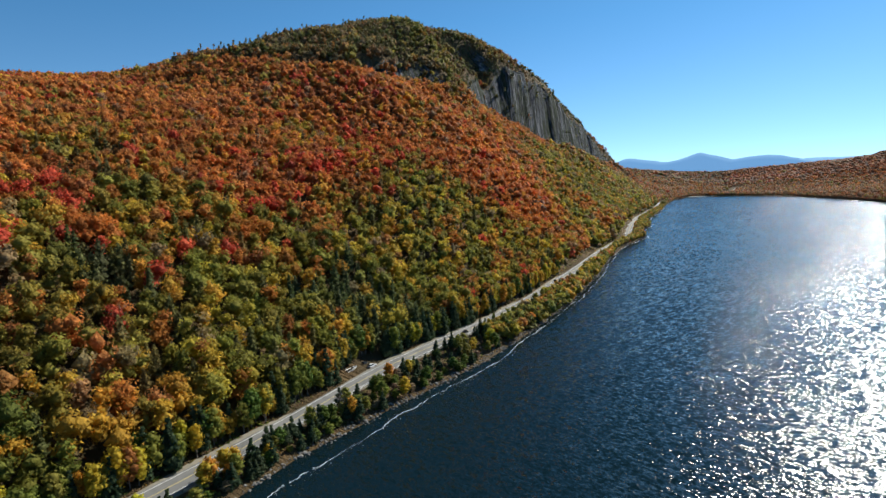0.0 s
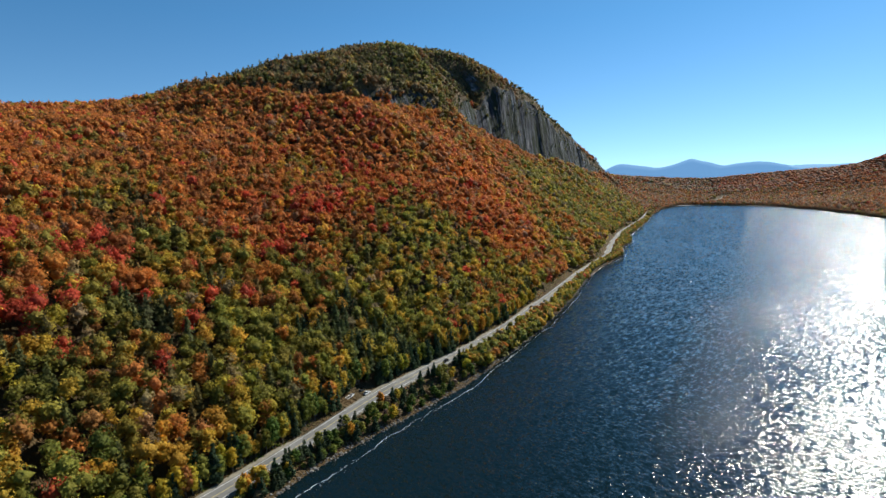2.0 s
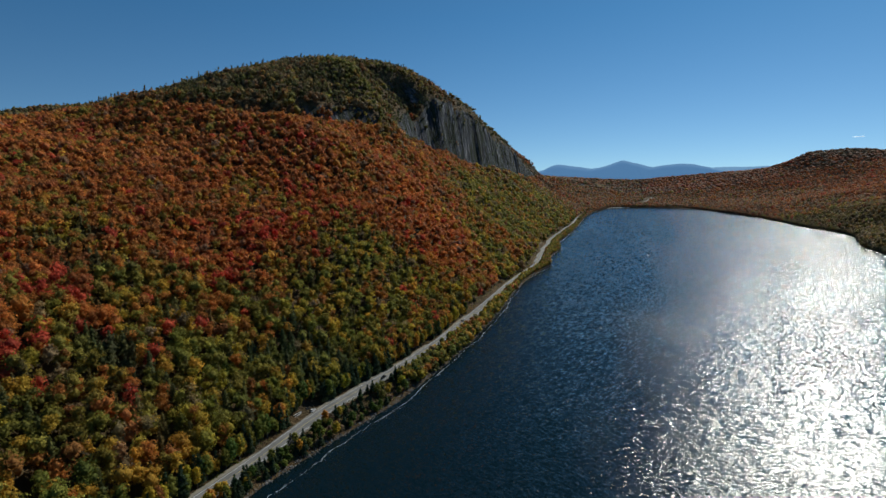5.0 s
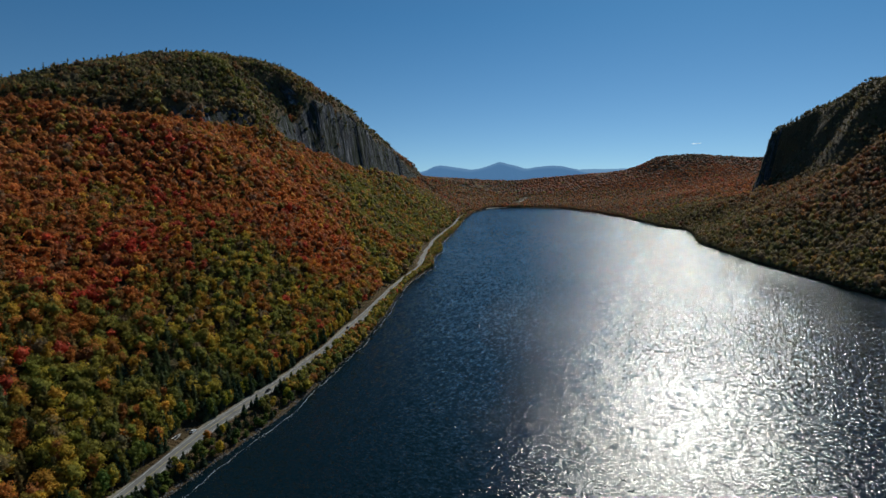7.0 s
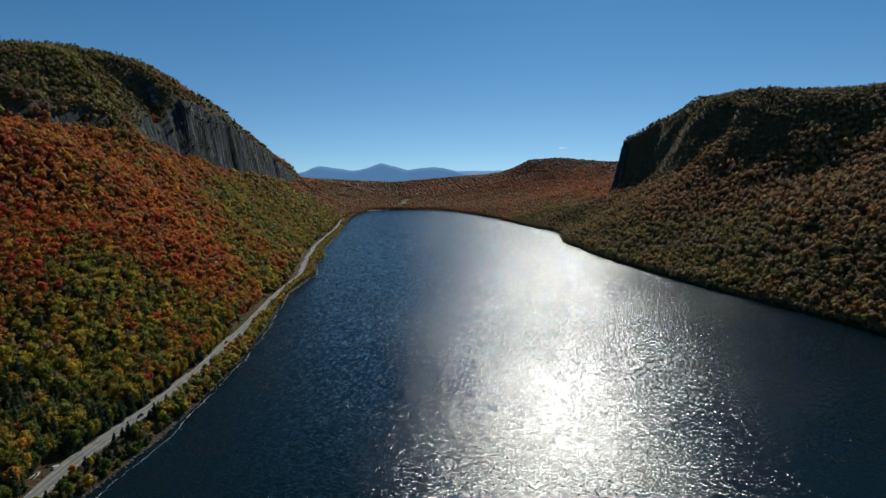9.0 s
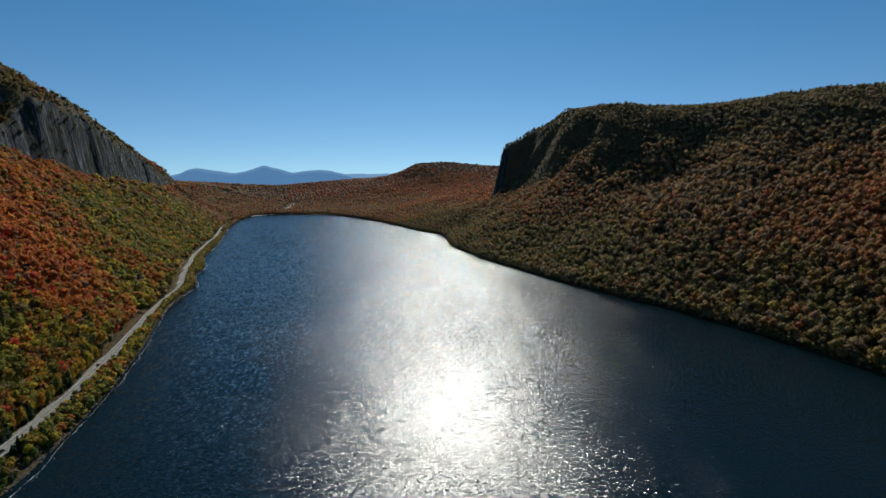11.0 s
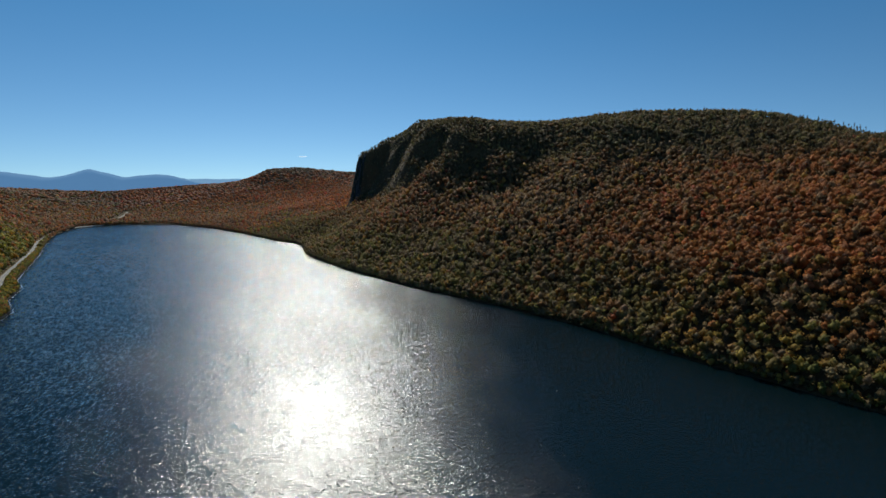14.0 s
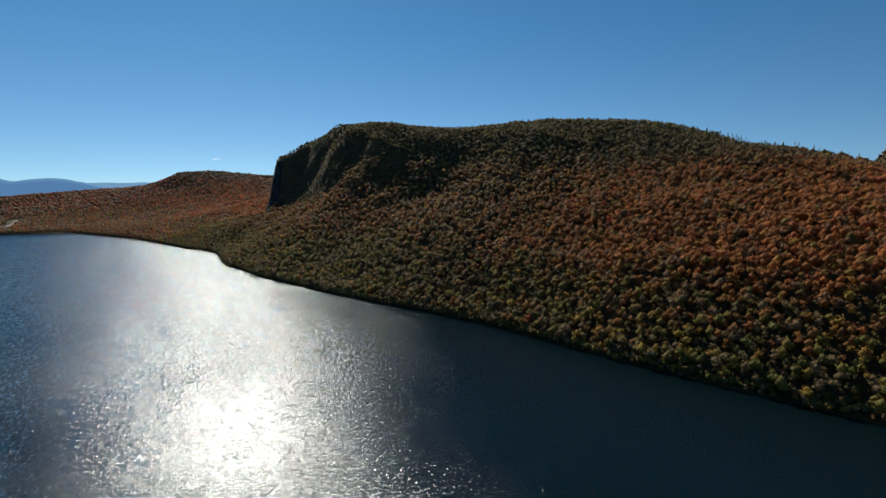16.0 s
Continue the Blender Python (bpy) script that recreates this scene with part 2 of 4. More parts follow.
RIGHT = [(-600, (0, 0), (30, 20), (130, 75), (260, 115), (480, 140), (700, 130), (1000, 60), (1500, 120)),
         (0, (0, 0), (30, 22), (130, 95), (230, 135), (340, 160), (480, 184), (700, 205), (1000, 150), (1500, 190)),
         (200, (0, 0), (20, 10), (110, 80), (160, 98), (260, 146), (365, 186), (450, 224), (540, 246), (700, 247), (1000, 180), (1500, 190)),
         (450, (0, 0), (40, 14), (180, 92), (290, 150), (400, 205), (500, 268), (590, 308), (700, 318), (1000, 260)),
         (750, (0, 0), (40, 14), (150, 70), (290, 150), (400, 235), (500, 306), (620, 341), (800, 334)),
         (1050, (0, 0), (40, 15), (180, 105), (240, 155), (310, 230), (360, 303), (430, 342), (600, 332)),
         (1330, (0, 0), (60, 20), (160, 88), (215, 125), (270, 214), (320, 310), (375, 362), (520, 380)),
         (1560, (0, 0), (50, 14), (150, 48), (250, 64), (291, 76), (304, 180), (315, 266), (390, 280), (600, 305)),
         (1650, (0, 0), (50, 14), (150, 42), (260, 56), (339, 70), (352, 165), (362, 262), (420, 274), (600, 280)),
         (1700, (0, 0), (60, 14), (200, 48), (350, 82), (600, 165)),
         (2000, (0, 0), (60, 14), (250, 55), (500, 115), (900, 170)),
         (2300, (0, 0), (60, 10), (500, 55), (900, 105), (1300, 140)),
         (2800, (0, 12), (200, 20), (500, 55), (800, 110), (1100, 150), (1500, 165)),
         (3500, (0, 45), (350, 85), (740, 166), (830, 222), (890, 254), (1050, 266), (1250, 256), (1400, 240), (1700, 238)),
         (4000, (0, 98), (350, 128), (800, 165), (1000, 185)),
         (4500, (0, 60), (600, 70))]


def along(table, y):
    ys, xs = np.array(table, float).T
    return np.interp(y, ys, xs)


def hash2(i, j, seed):
    h = np.sin(i * 127.1 + j * 311.7 + seed * 74.7) * 43758.5453
    return h - np.floor(h)


def lattice(x, y, seed):
    """Smooth value noise, 0 to 1."""
    i, j = np.floor(x), np.floor(y)
    u, v = x - i, y - j
    u, v = u * u * (3 - 2 * u), v * v * (3 - 2 * v)
    a, b = hash2(i, j, seed), hash2(i + 1, j, seed)
    c, d = hash2(i, j + 1, seed), hash2(i + 1, j + 1, seed)
    return (a * (1 - u) + b * u) * (1 - v) + (c * (1 - u) + d * u) * v


def fractal(x, y, size, seed, octaves=3):
    total, amp, norm = 0, 1.0, 0
    for k in range(octaves):
        total = total + amp * lattice(x / size * 2**k, y / size * 2**k, seed + k)
        norm += amp
        amp *= 0.5
    return total / norm


GRID_D = np.arange(0, 2600, 4.0)


CLIFF = [(700, 240), (860, 300), (1030, 294), (1200, 260), (1470, 223), (1850, 224), (2150, 240)]


def squared(d, y):
    """Distance from the left shore, shifted so that the cliff stands at 240 m all along."""
    c = along(CLIFF, y)
    return d + (240 - c) * np.clip((d - 40) / (c - 60), 0, 1)


def profile_table(stations, left):
    ys = np.array([s[0] for s in stations], float)
    rows = []
    for s in stations:
        d, z = np.array(s[1:], float).T
        d = squared(d, s[0]) if left else d
        f = np.interp(GRID_D, d, z)
        pad = np.r_[np.full(1, f[0]), f, np.full(1, f[-1])]
        rows.append(np.convolve(pad, np.ones(3) / 3, "valid"))
        rows[-1][:6] = f[:6]
    return ys, np.array(rows)


TABLES = profile_table(LEFT, True), profile_table(RIGHT, False)


def section(side, d, y):
    """Height at distance d from the shore, eased from station to station."""
    ys, rows = TABLES[side]
    k = np.clip(np.searchsorted(ys, y, "right") - 1, 0, len(ys) - 2)
    u = np.clip((y - ys[k]) / (ys[k + 1] - ys[k]), 0, 1)
    u = u * 0.5 + u * u * (3 - 2 * u) * 0.5
    p = np.clip(d / 4.0, 0, len(GRID_D) - 1.001)
    i = p.astype(int)
    f = p - i
    za = rows[k, i] * (1 - f) + rows[k, i + 1] * f
    zb = rows[k + 1, i] * (1 - f) + rows[k + 1, i + 1] * f
    return za * (1 - u) + zb * u


def shore_gap(x, y):
    """Distance outwards from the shore (negative on the lake) and the side."""
    left, right = along(SHORE_L, y) - x, x - along(SHORE_R, y)
    return np.maximum(left, right), np.where(left > right, 0, 1)


def height(x, y):
    x, y = np.asarray(x, float), np.asarray(y, float)
    d, side = shore_gap(x, y)
    fl, fr = along(FOOT_L, y) - x, x - along(FOOT_R, y)
    side = np.where(fl > fr, 0, 1)
    foot = np.maximum(fl, fr)
    wob = (fractal(x, y, 90, 3) - 0.5) * 2
    dd = np.maximum(foot, 0)
    de = np.maximum(dd + wob * np.clip((dd - 60) / 200, 0, 1) * 22, 0)
    de = de + (fractal(y, x * 0.3, 26, 51, 3) - 0.5) * 15 * np.clip(1.3 - np.abs(dd - 255) / 80, 0, 1) * np.clip((y - 950) / 60, 0, 1) * (y < 2150) * (side == 0)
    z = np.where(side == 0, section(0, squared(de, y), y), section(1, de, y))
    z = z + (fractal(x, y, 140, 11) - 0.5) * np.clip((dd - 40) / 150, 0, 1) * 16
    z = z + (fractal(x, y, 30, 17, 2) - 0.5) * np.clip((dd - 30) / 60, 0, 1) * 5
    rough = np.clip((z - 150) / 60, 0, 1) * np.clip(1 - np.abs(dd - 270) / 120, 0, 1) * (y > 950) * (y < 2200) * np.where(side == 0, 1, 0.4)
    ridged = 1 - np.abs(2 * fractal(x * 0.25, y + 0.1 * x, 34, 23, 3) - 1)
    z = z + (ridged - 0.72) * np.where(side == 0, 42, 6) * rough
    z = z - 72 * np.exp(-(((y - 1010 + (dd - 340) * 0.25) / 44) ** 2)) * np.clip(1.25 - np.abs(dd - 345) / 75, 0, 1) * (side == 0)  # a gully in the cliff
    ledge = np.clip((y - 530) / 40, 0, 1) * np.clip((790 - y) / 40, 0, 1) * (side == 0)  # a low rock band under the summit
    z = z + ledge * 9 * (np.exp(-(((z - 243) / 10) ** 2)) - np.exp(-(((z - 224) / 10) ** 2)))
    z = z + 205 * np.exp(-(((x - 1800) / 200) ** 2) - ((y - 40) / 112) ** 2)  # a hill behind the ridge
    z = np.where(d < 0, np.maximum(d * 0.25, -6), np.maximum(z, np.minimum(d * 0.2, 1.2)))
    # the road's bench
    r = np.abs(x - along(ROAD, y))
    bench = np.where(y < 2350, ROAD_Z, z)
    w = np.clip((11 - r) / 4.5, 0, 1) * (y < 2300)
    return z * (1 - w) + bench * w


def mesh_from(name, verts, faces, mats, smooth=True):
    me = bpy.data.meshes.new(name)
    me.from_pydata(verts, [], faces)
    for m in mats:
        me.materials.append(m)
    if smooth:
        me.polygons.foreach_set("use_smooth", np.ones(len(me.polygons), bool))
    me.update()
    return me


def grid_mesh(name, xs, ys, mats):
    X, Y = np.meshgrid(xs, ys)
    Z = height(X, Y)
    v = np.stack([X.ravel(), Y.ravel(), Z.ravel()], 1)
    nx, ny = len(xs), len(ys)
    i = np.arange(nx * ny).reshape(ny, nx)
    f = np.stack([i[:-1, :-1], i[:-1, 1:], i[1:, 1:], i[1:, :-1]], -1).reshape(-1, 4)
    return mesh_from(name, v.tolist(), f.tolist(), mats)


xs = np.r_[np.arange(-3600, -1100, 125), np.arange(-1100, -500, 20), np.arange(-500, -60, 5.5), np.arange(-60, 440, 20), np.arange(440, 1100, 9), np.arange(1100, 1900, 20), np.arange(1900, 3700, 120)]
ys = np.r_[np.arange(-3000, -500, 125), np.arange(-500, 60, 16), np.arange(60, 2000, 7), np.arange(2000, 2420, 10), np.arange(2420, 4600, 35)]
ground = tagged(new("ground", grid_mesh("ground", xs, ys, [GROUND])), "forested valley sides with grey rock cliffs above a lake", "ground", kind="structure")

# ---- lake ----
me = mesh_from("water", [(-3600, -3000, 0), (3600, -3000, 0), (3600, 2600, 0), (-3600, 2600, 0)], [(0, 1, 2, 3)], [WATER], False)
lake = tagged(new("water", me), "wind-rippled dark blue lake water", "lake", kind="structure")

# ---- forest ----
rng = np.random.default_rng(7)
PHI = (1 + 5**0.5) / 2
ICO_V = np.array([(-1, PHI, 0), (1, PHI, 0), (-1, -PHI, 0), (1, -PHI, 0), (0, -1, PHI), (0, 1, PHI), (0, -1, -PHI), (0, 1, -PHI), (PHI, 0, -1), (PHI, 0, 1), (-PHI, 0, -1), (-PHI, 0, 1)])
ICO_V = ICO_V / np.linalg.norm(ICO_V[0])


def ico_faces():
    d = np.linalg.norm(ICO_V[:, None] - ICO_V[None], axis=2)
    edge = d < 1.1
    out = []
    for a in range(12):
        for b in range(a + 1, 12):
            for c in range(b + 1, 12):
                if edge[a, b] and edge[b, c] and edge[a, c]:
                    n = np.cross(ICO_V[b] - ICO_V[a], ICO_V[c] - ICO_V[a])
                    out.append((a, b, c) if n @ ICO_V[a] > 0 else (a, c, b))
    return np.array(out)


ICO_F = ico_faces()


OCTA_V = np.array([(1, 0, 0), (0, 1, 0), (-1, 0, 0), (0, -1, 0), (0, 0, 1), (0, 0, -1)], float)
OCTA_F = np.array([(0, 1, 4), (1, 2, 4), (2, 3, 4), (3, 0, 4), (1, 0, 5), (2, 1, 5), (3, 2, 5), (0, 3, 5)])


def foliage_mesh(name, centres, radii, colours, seed, sprays=None, coarse=False, spire=None):
    """Ragged clumps of leaves: centres (n,3), radii (n,3), colours (n,3); sprays: the same for loose leaf sprays, radii (m,).
    coarse: clumps of eight faces; spire: which clumps taper upwards."""
    g = np.random.default_rng(seed)
    n = len(centres)
    shape, faces = (OCTA_V * 1.12, OCTA_F) if coarse else (ICO_V, ICO_F)
    per = len(shape)
    a = g.uniform(0, 2 * math.pi, n)
    ca, sa = np.cos(a)[:, None], np.sin(a)[:, None]
    base = shape[None] * g.uniform(0.7, 1.25, (n, per, 1))
    if spire is not None:
        zs = shape[None, :, 2].repeat(n, 0)
        narrow = np.where(spire[:, None], np.clip(0.62 - 0.5 * zs, 0.08, 1.1), 1.0)
        base[..., 0] *= narrow
        base[..., 1] *= narrow
        base[..., 2] = np.where(spire[:, None] & (np.abs(zs) < 0.1), -0.55, base[..., 2])
    bx, by = base[..., 0] * ca - base[..., 1] * sa, base[..., 0] * sa + base[..., 1] * ca
    v = (np.stack([bx, by, base[..., 2]], -1) * radii[:, None, :] + centres[:, None, :]).reshape(-1, 3)
    c = np.repeat(np.c_[colours, np.ones(n)], per, 0)
    loops = (faces[None] + per * np.arange(n)[:, None, None]).ravel()
    sizes = np.full(len(faces) * n, 3)
    if sprays is not None:
        p, r, col, out = sprays
        m = len(p)
        nrm = out + g.normal(0, 0.55, (m, 3))
        nrm /= np.linalg.norm(nrm, axis=1, keepdims=True)
        e1 = np.cross(nrm, g.normal(0, 1, (m, 3)))
        e1 /= np.linalg.norm(e1, axis=1, keepdims=True)
        e2 = np.cross(nrm, e1)
        k = r[:, None]
        u, w = g.uniform(0.75, 1.5, (2, m, 1))
        q = np.stack([p + e1 * k * u, p + (e2 - 0.45 * e1) * k * w + nrm * k * g.uniform(-0.5, 0.5, (m, 1)), p - (e2 + 0.6 * e1) * k * u], 1)
        loops = np.r_[loops, np.arange(3 * m) + len(v)]
        sizes = np.r_[sizes, np.full(m, 3)]
        v = np.r_[v, q.reshape(-1, 3)]
        c = np.r_[c, np.repeat(np.c_[col, np.ones(m)], 3, 0)]
    me = bpy.data.meshes.new(name)
    me.vertices.add(len(v))
    me.vertices.foreach_set("co", v.astype(np.float32).ravel())
    me.loops.add(len(loops))
    me.loops.foreach_set("vertex_index", loops.astype(np.int32))
    me.polygons.add(len(sizes))
    me.polygons.foreach_set("loop_start", np.r_[0, np.cumsum(sizes)[:-1]].astype(np.int32))
    me.polygons.foreach_set("use_smooth", np.ones(len(sizes), bool))
    me.update(calc_edges=True)
    at = me.attributes.new("leaf", "FLOAT_COLOR", "POINT")
    at.data.foreach_set("color", c.astype(np.float32).ravel())
    me.materials.append(FOLIAGE)
    return me


PALETTE = {"green": (0.125, 0.165, 0.027), "olive": (0.25, 0.25, 0.04), "yellow": (0.55, 0.41, 0.04), "gold": (0.6, 0.325, 0.035),
           "orange": (0.58, 0.195, 0.042), "rust": (0.44, 0.142, 0.05), "red": (0.52, 0.068, 0.04), "conifer": (0.066, 0.10, 0.048), "brown": (0.30, 0.215, 0.135)}
KINDS = list(PALETTE)
COLS = np.array([PALETTE[k] for k in KINDS]) * 1.07


# Stands of one colour: kind, x, y, radius, weight.
PATCHES = [("conifer", -262, 168, 20, 5), ("conifer", -198, 121, 11, 9), ("conifer", -183, 125, 9, 9), ("conifer", -205, 390, 38, 2), ("conifer", -357, 302, 7, 9),
           ("red", -247, 137, 9, 22), ("red", -226, 80, 20, 9), ("red", -267, 99, 18, 8), ("red", -244, 312, 16, 10), ("red", -292, 445, 22, 4),
           ("red", -225, 240, 14, 7), ("orange", -223, 138, 10, 22), ("orange", -199, 196, 14, 12), ("orange", -215, 560, 45, 5), ("orange", -145, 480, 32, 6),
           ("orange", -138, 745, 40, 20), ("green", -147, 69, 10, 14), ("gold", -144, 85, 7, 40), ("rust", -330, 1180, 70, 5), ("conifer", 840, 1400, 130, 12),
           ("red", -356, 1010, 20, 14), ("olive", -405, 820, 62, 7)]


def steepness(x, y):
    e = 6.0
    return np.hypot(height(x + e, y) - height(x - e, y), height(x, y + e) - height(x, y - e)) / (2 * e)


def species(x, y, z, g):
    """The kind and the leaf colour of each tree, by height on the slope and by patches."""
    steep = np.clip((steepness(x, y) - 1.05) * 2.5, 0, 1) * (y > 850)
    n = len(x)
    d, side = shore_gap(x, y)
    p1, p2 = fractal(x, y, 120, 31), fractal(x, y, 60, 41)
    w = np.zeros((n, len(KINDS)))
    edge = np.interp(y, [200, 255, 330, 400, 450, 490, 580, 700, 900, 1100], [74, 40, 55, 88, 50, 12, 12, 40, 100, 118])
    low = np.clip(1 - (z + (p1 - 0.5) * 80 - np.where(side == 0, edge, 45)) / 42, 0, 1)
    high = np.maximum(np.clip((z + (p1 - 0.5) * 60 - np.where(side == 0, np.interp(y, [300, 560, 900], [290, 215, 185]), 205)) / 40, 0, 1), steep)
    mid = 1 - np.maximum(low, high)
    for k, lo, mi, hi in (("green", 1.5, 0.12, 0.5), ("olive", 3.3, 0.5, 1.1), ("yellow", 1.4, 0.15, 0.2), ("gold", 1.0, 0.5, 0.2), ("orange", 0.5, 2.7, 0.25),
                          ("rust", 0.45, 3.0, 0.6), ("red", 0.12, 0.4, 0.03), ("conifer", 1.2, 0.12, 3.2), ("brown", 0.3, 0.4, 2.2)):
        w[:, KINDS.index(k)] = lo * low + mi * mid + hi * high
    far = np.clip((y - 620) / 200, 0, 1) * (side == 0) * np.clip(1 - (z + (p1 - 0.5) * 120 - 105) / 60, 0, 1)
    w[:, KINDS.index("olive")] += far * 2.6
    w[:, KINDS.index("green")] += far * 0.3
    w[:, KINDS.index("brown")] += far * 1.6
    w[:, KINDS.index("conifer")] += np.clip((p2 - 0.58) * 26, 0, 6) * (low + 0.12 + high)
    w[:, KINDS.index("conifer")] += 16.0 * ((x > -172) & (x < -108) & (y > 186) & (y < 246)) + far * np.clip((p2 - 0.5) * 8, 0, 1.2)
    p3 = fractal(x + 300, y, 48, 47, 2)
    warm = np.clip((p3 - 0.63) * 12, 0, 1) * low * (side == 0)
    w[:, KINDS.index("orange")] += warm * 1.3
    w[:, KINDS.index("rust")] += warm * 0.9
    w[:, KINDS.index("olive")] += np.clip((0.36 - p3) * 10, 0, 1) * 2.0 * (1 - low) * (1 - high) * (side == 0)
    w[:, KINDS.index("red")] *= 0.3 + np.clip((p1 - 0.5) * 10, 0, 3)
    w[:, KINDS.index("orange")] *= 0.4 + p1 * 1.6
    w[:, KINDS.index("yellow")] *= 0.4 + np.clip((p2 - 0.35) * 5, 0, 2)
    w[:, KINDS.index("conifer")] += steep * 6
    w[:, KINDS.index("yellow")] *= 1 - 0.8 * steep
    # browner, darker tree mix on the right slope, partly standing in for its shade
    shade_side = (side == 1) * np.clip((y + 200) / 800, 0, 1) * (y < 1690)
    w[:, KINDS.index("olive")] += shade_side * 0.9
    w[:, KINDS.index("brown")] += shade_side * 3.0
    w[:, KINDS.index("conifer")] += shade_side * 0.9
    w[:, KINDS.index("yellow")] *= 1 - 0.7 * shade_side
    rusty = np.clip((y - 1620) / 150, 0, 1) * np.where(side == 1, 1.0, np.clip((y - 1600) / 350, 0, 1))
    for k in ("olive", "green", "yellow", "gold"):
        w[:, KINDS.index(k)] *= 1 - 0.85 * rusty
    w[:, KINDS.index("rust")] += rusty * 2.6
    w[:, KINDS.index("brown")] += rusty * 4.2
    w[:, KINDS.index("orange")] += rusty * 0.7
    for k in ("orange", "rust", "gold", "red", "yellow"):
        w[:, KINDS.index(k)] *= 1 - 0.85 * steep
        if k != "yellow":
            w[:, KINDS.index(k)] *= 1 - 0.7 * np.clip(shade_side, 0, 1)
    glow = (side == 1) * np.clip((520 - y) / 300, 0, 1) * np.clip((z - 10) / 90, 0, 1) * np.clip((235 - z) / 40, 0, 1)
    w[:, KINDS.index("orange")] += glow * 3.5
    w[:, KINDS.index("rust")] += glow * 3
    for k in ("yellow", "gold", "green"):
        w[:, KINDS.index(k)] *= np.where((side == 1) & (y < 1690), 0.4, 1)
    w[:, KINDS.index("brown")] += (side == 1) * (y < 1690) * 0.9
    w[:, KINDS.index("gold")] += (side == 1) * (y < 1690) * 0.5
    w[:, KINDS.index("olive")] *= np.where((side == 1) & (y < 1690), 0.55, 1)
    w[:, KINDS.index("conifer")] += 5 * (side == 1) * (y < 1690) * np.clip((z - np.interp(y, [100, 500], [190, 240])) / 45, 0, 1)
    for kind, px, py, r, k in PATCHES:
        w[:, KINDS.index(kind)] += k * np.exp(-((np.hypot(x - px, y - py) / r) ** 2) * 1.2)
    w /= w.sum(1, keepdims=True)
    mean = w @ COLS
    # shade painted into the right slope's leaves: colours pulled towards a dull brown
    shade_dull = np.clip(shade_side + (side == 1) * (y < 1690) * 0.5, 0, 1)[:, None]
    mean = mean * (1 - 0.4 * shade_dull) + np.array((0.26, 0.17, 0.075)) * 0.4 * shade_dull
    w = np.cumsum(w, 1)
    k = (g.uniform(size=(n, 1)) > w).sum(1).clip(0, len(KINDS) - 1)
    keep = np.where(k == KINDS.index("red"), 0.85, 0.62)[:, None] * (1 - 0.45 * shade_dull) * (1 - 0.4 * high[:, None])
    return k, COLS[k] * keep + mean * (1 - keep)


def scatter(x0, x1, y0, y1, step, g):
    X, Y = np.meshgrid(np.arange(x0, x1, step), np.arange(y0, y1, step))
    x = X.ravel() + g.uniform(-0.45, 0.45, X.size) * step
    y = Y.ravel() + g.uniform(-0.45, 0.45, X.size) * step
    d, side = shore_gap(x, y)
    r = np.abs(x - along(ROAD, y))
    ok = (d > 3) & ((r > 8.5) | (y > 3020)) & ~((side == 0) & (x > along(ROAD, y)) & (y < 1500) & (d < 2300))
    ok &= ~((r < 24) & (y > 2600) & (y < 3020)) & ~((np.abs(x + 176) < 22) & (y > 3050) & (y < 3200))
    x, y = x[ok], y[ok]
    s = steepness(x, y)
    z_top = height(x, y) - np.interp(y, [950, 1030, 1290, 1470, 1850], [300, 295, 255, 225, 185])
    keep = g.uniform(size=len(x)) > np.clip((s - 1.25) / 0.8, 0, 1) * np.where(x < 300, np.where(z_top > 0, 0.12, 0.6), 0.12)
    return x[keep], y[keep]


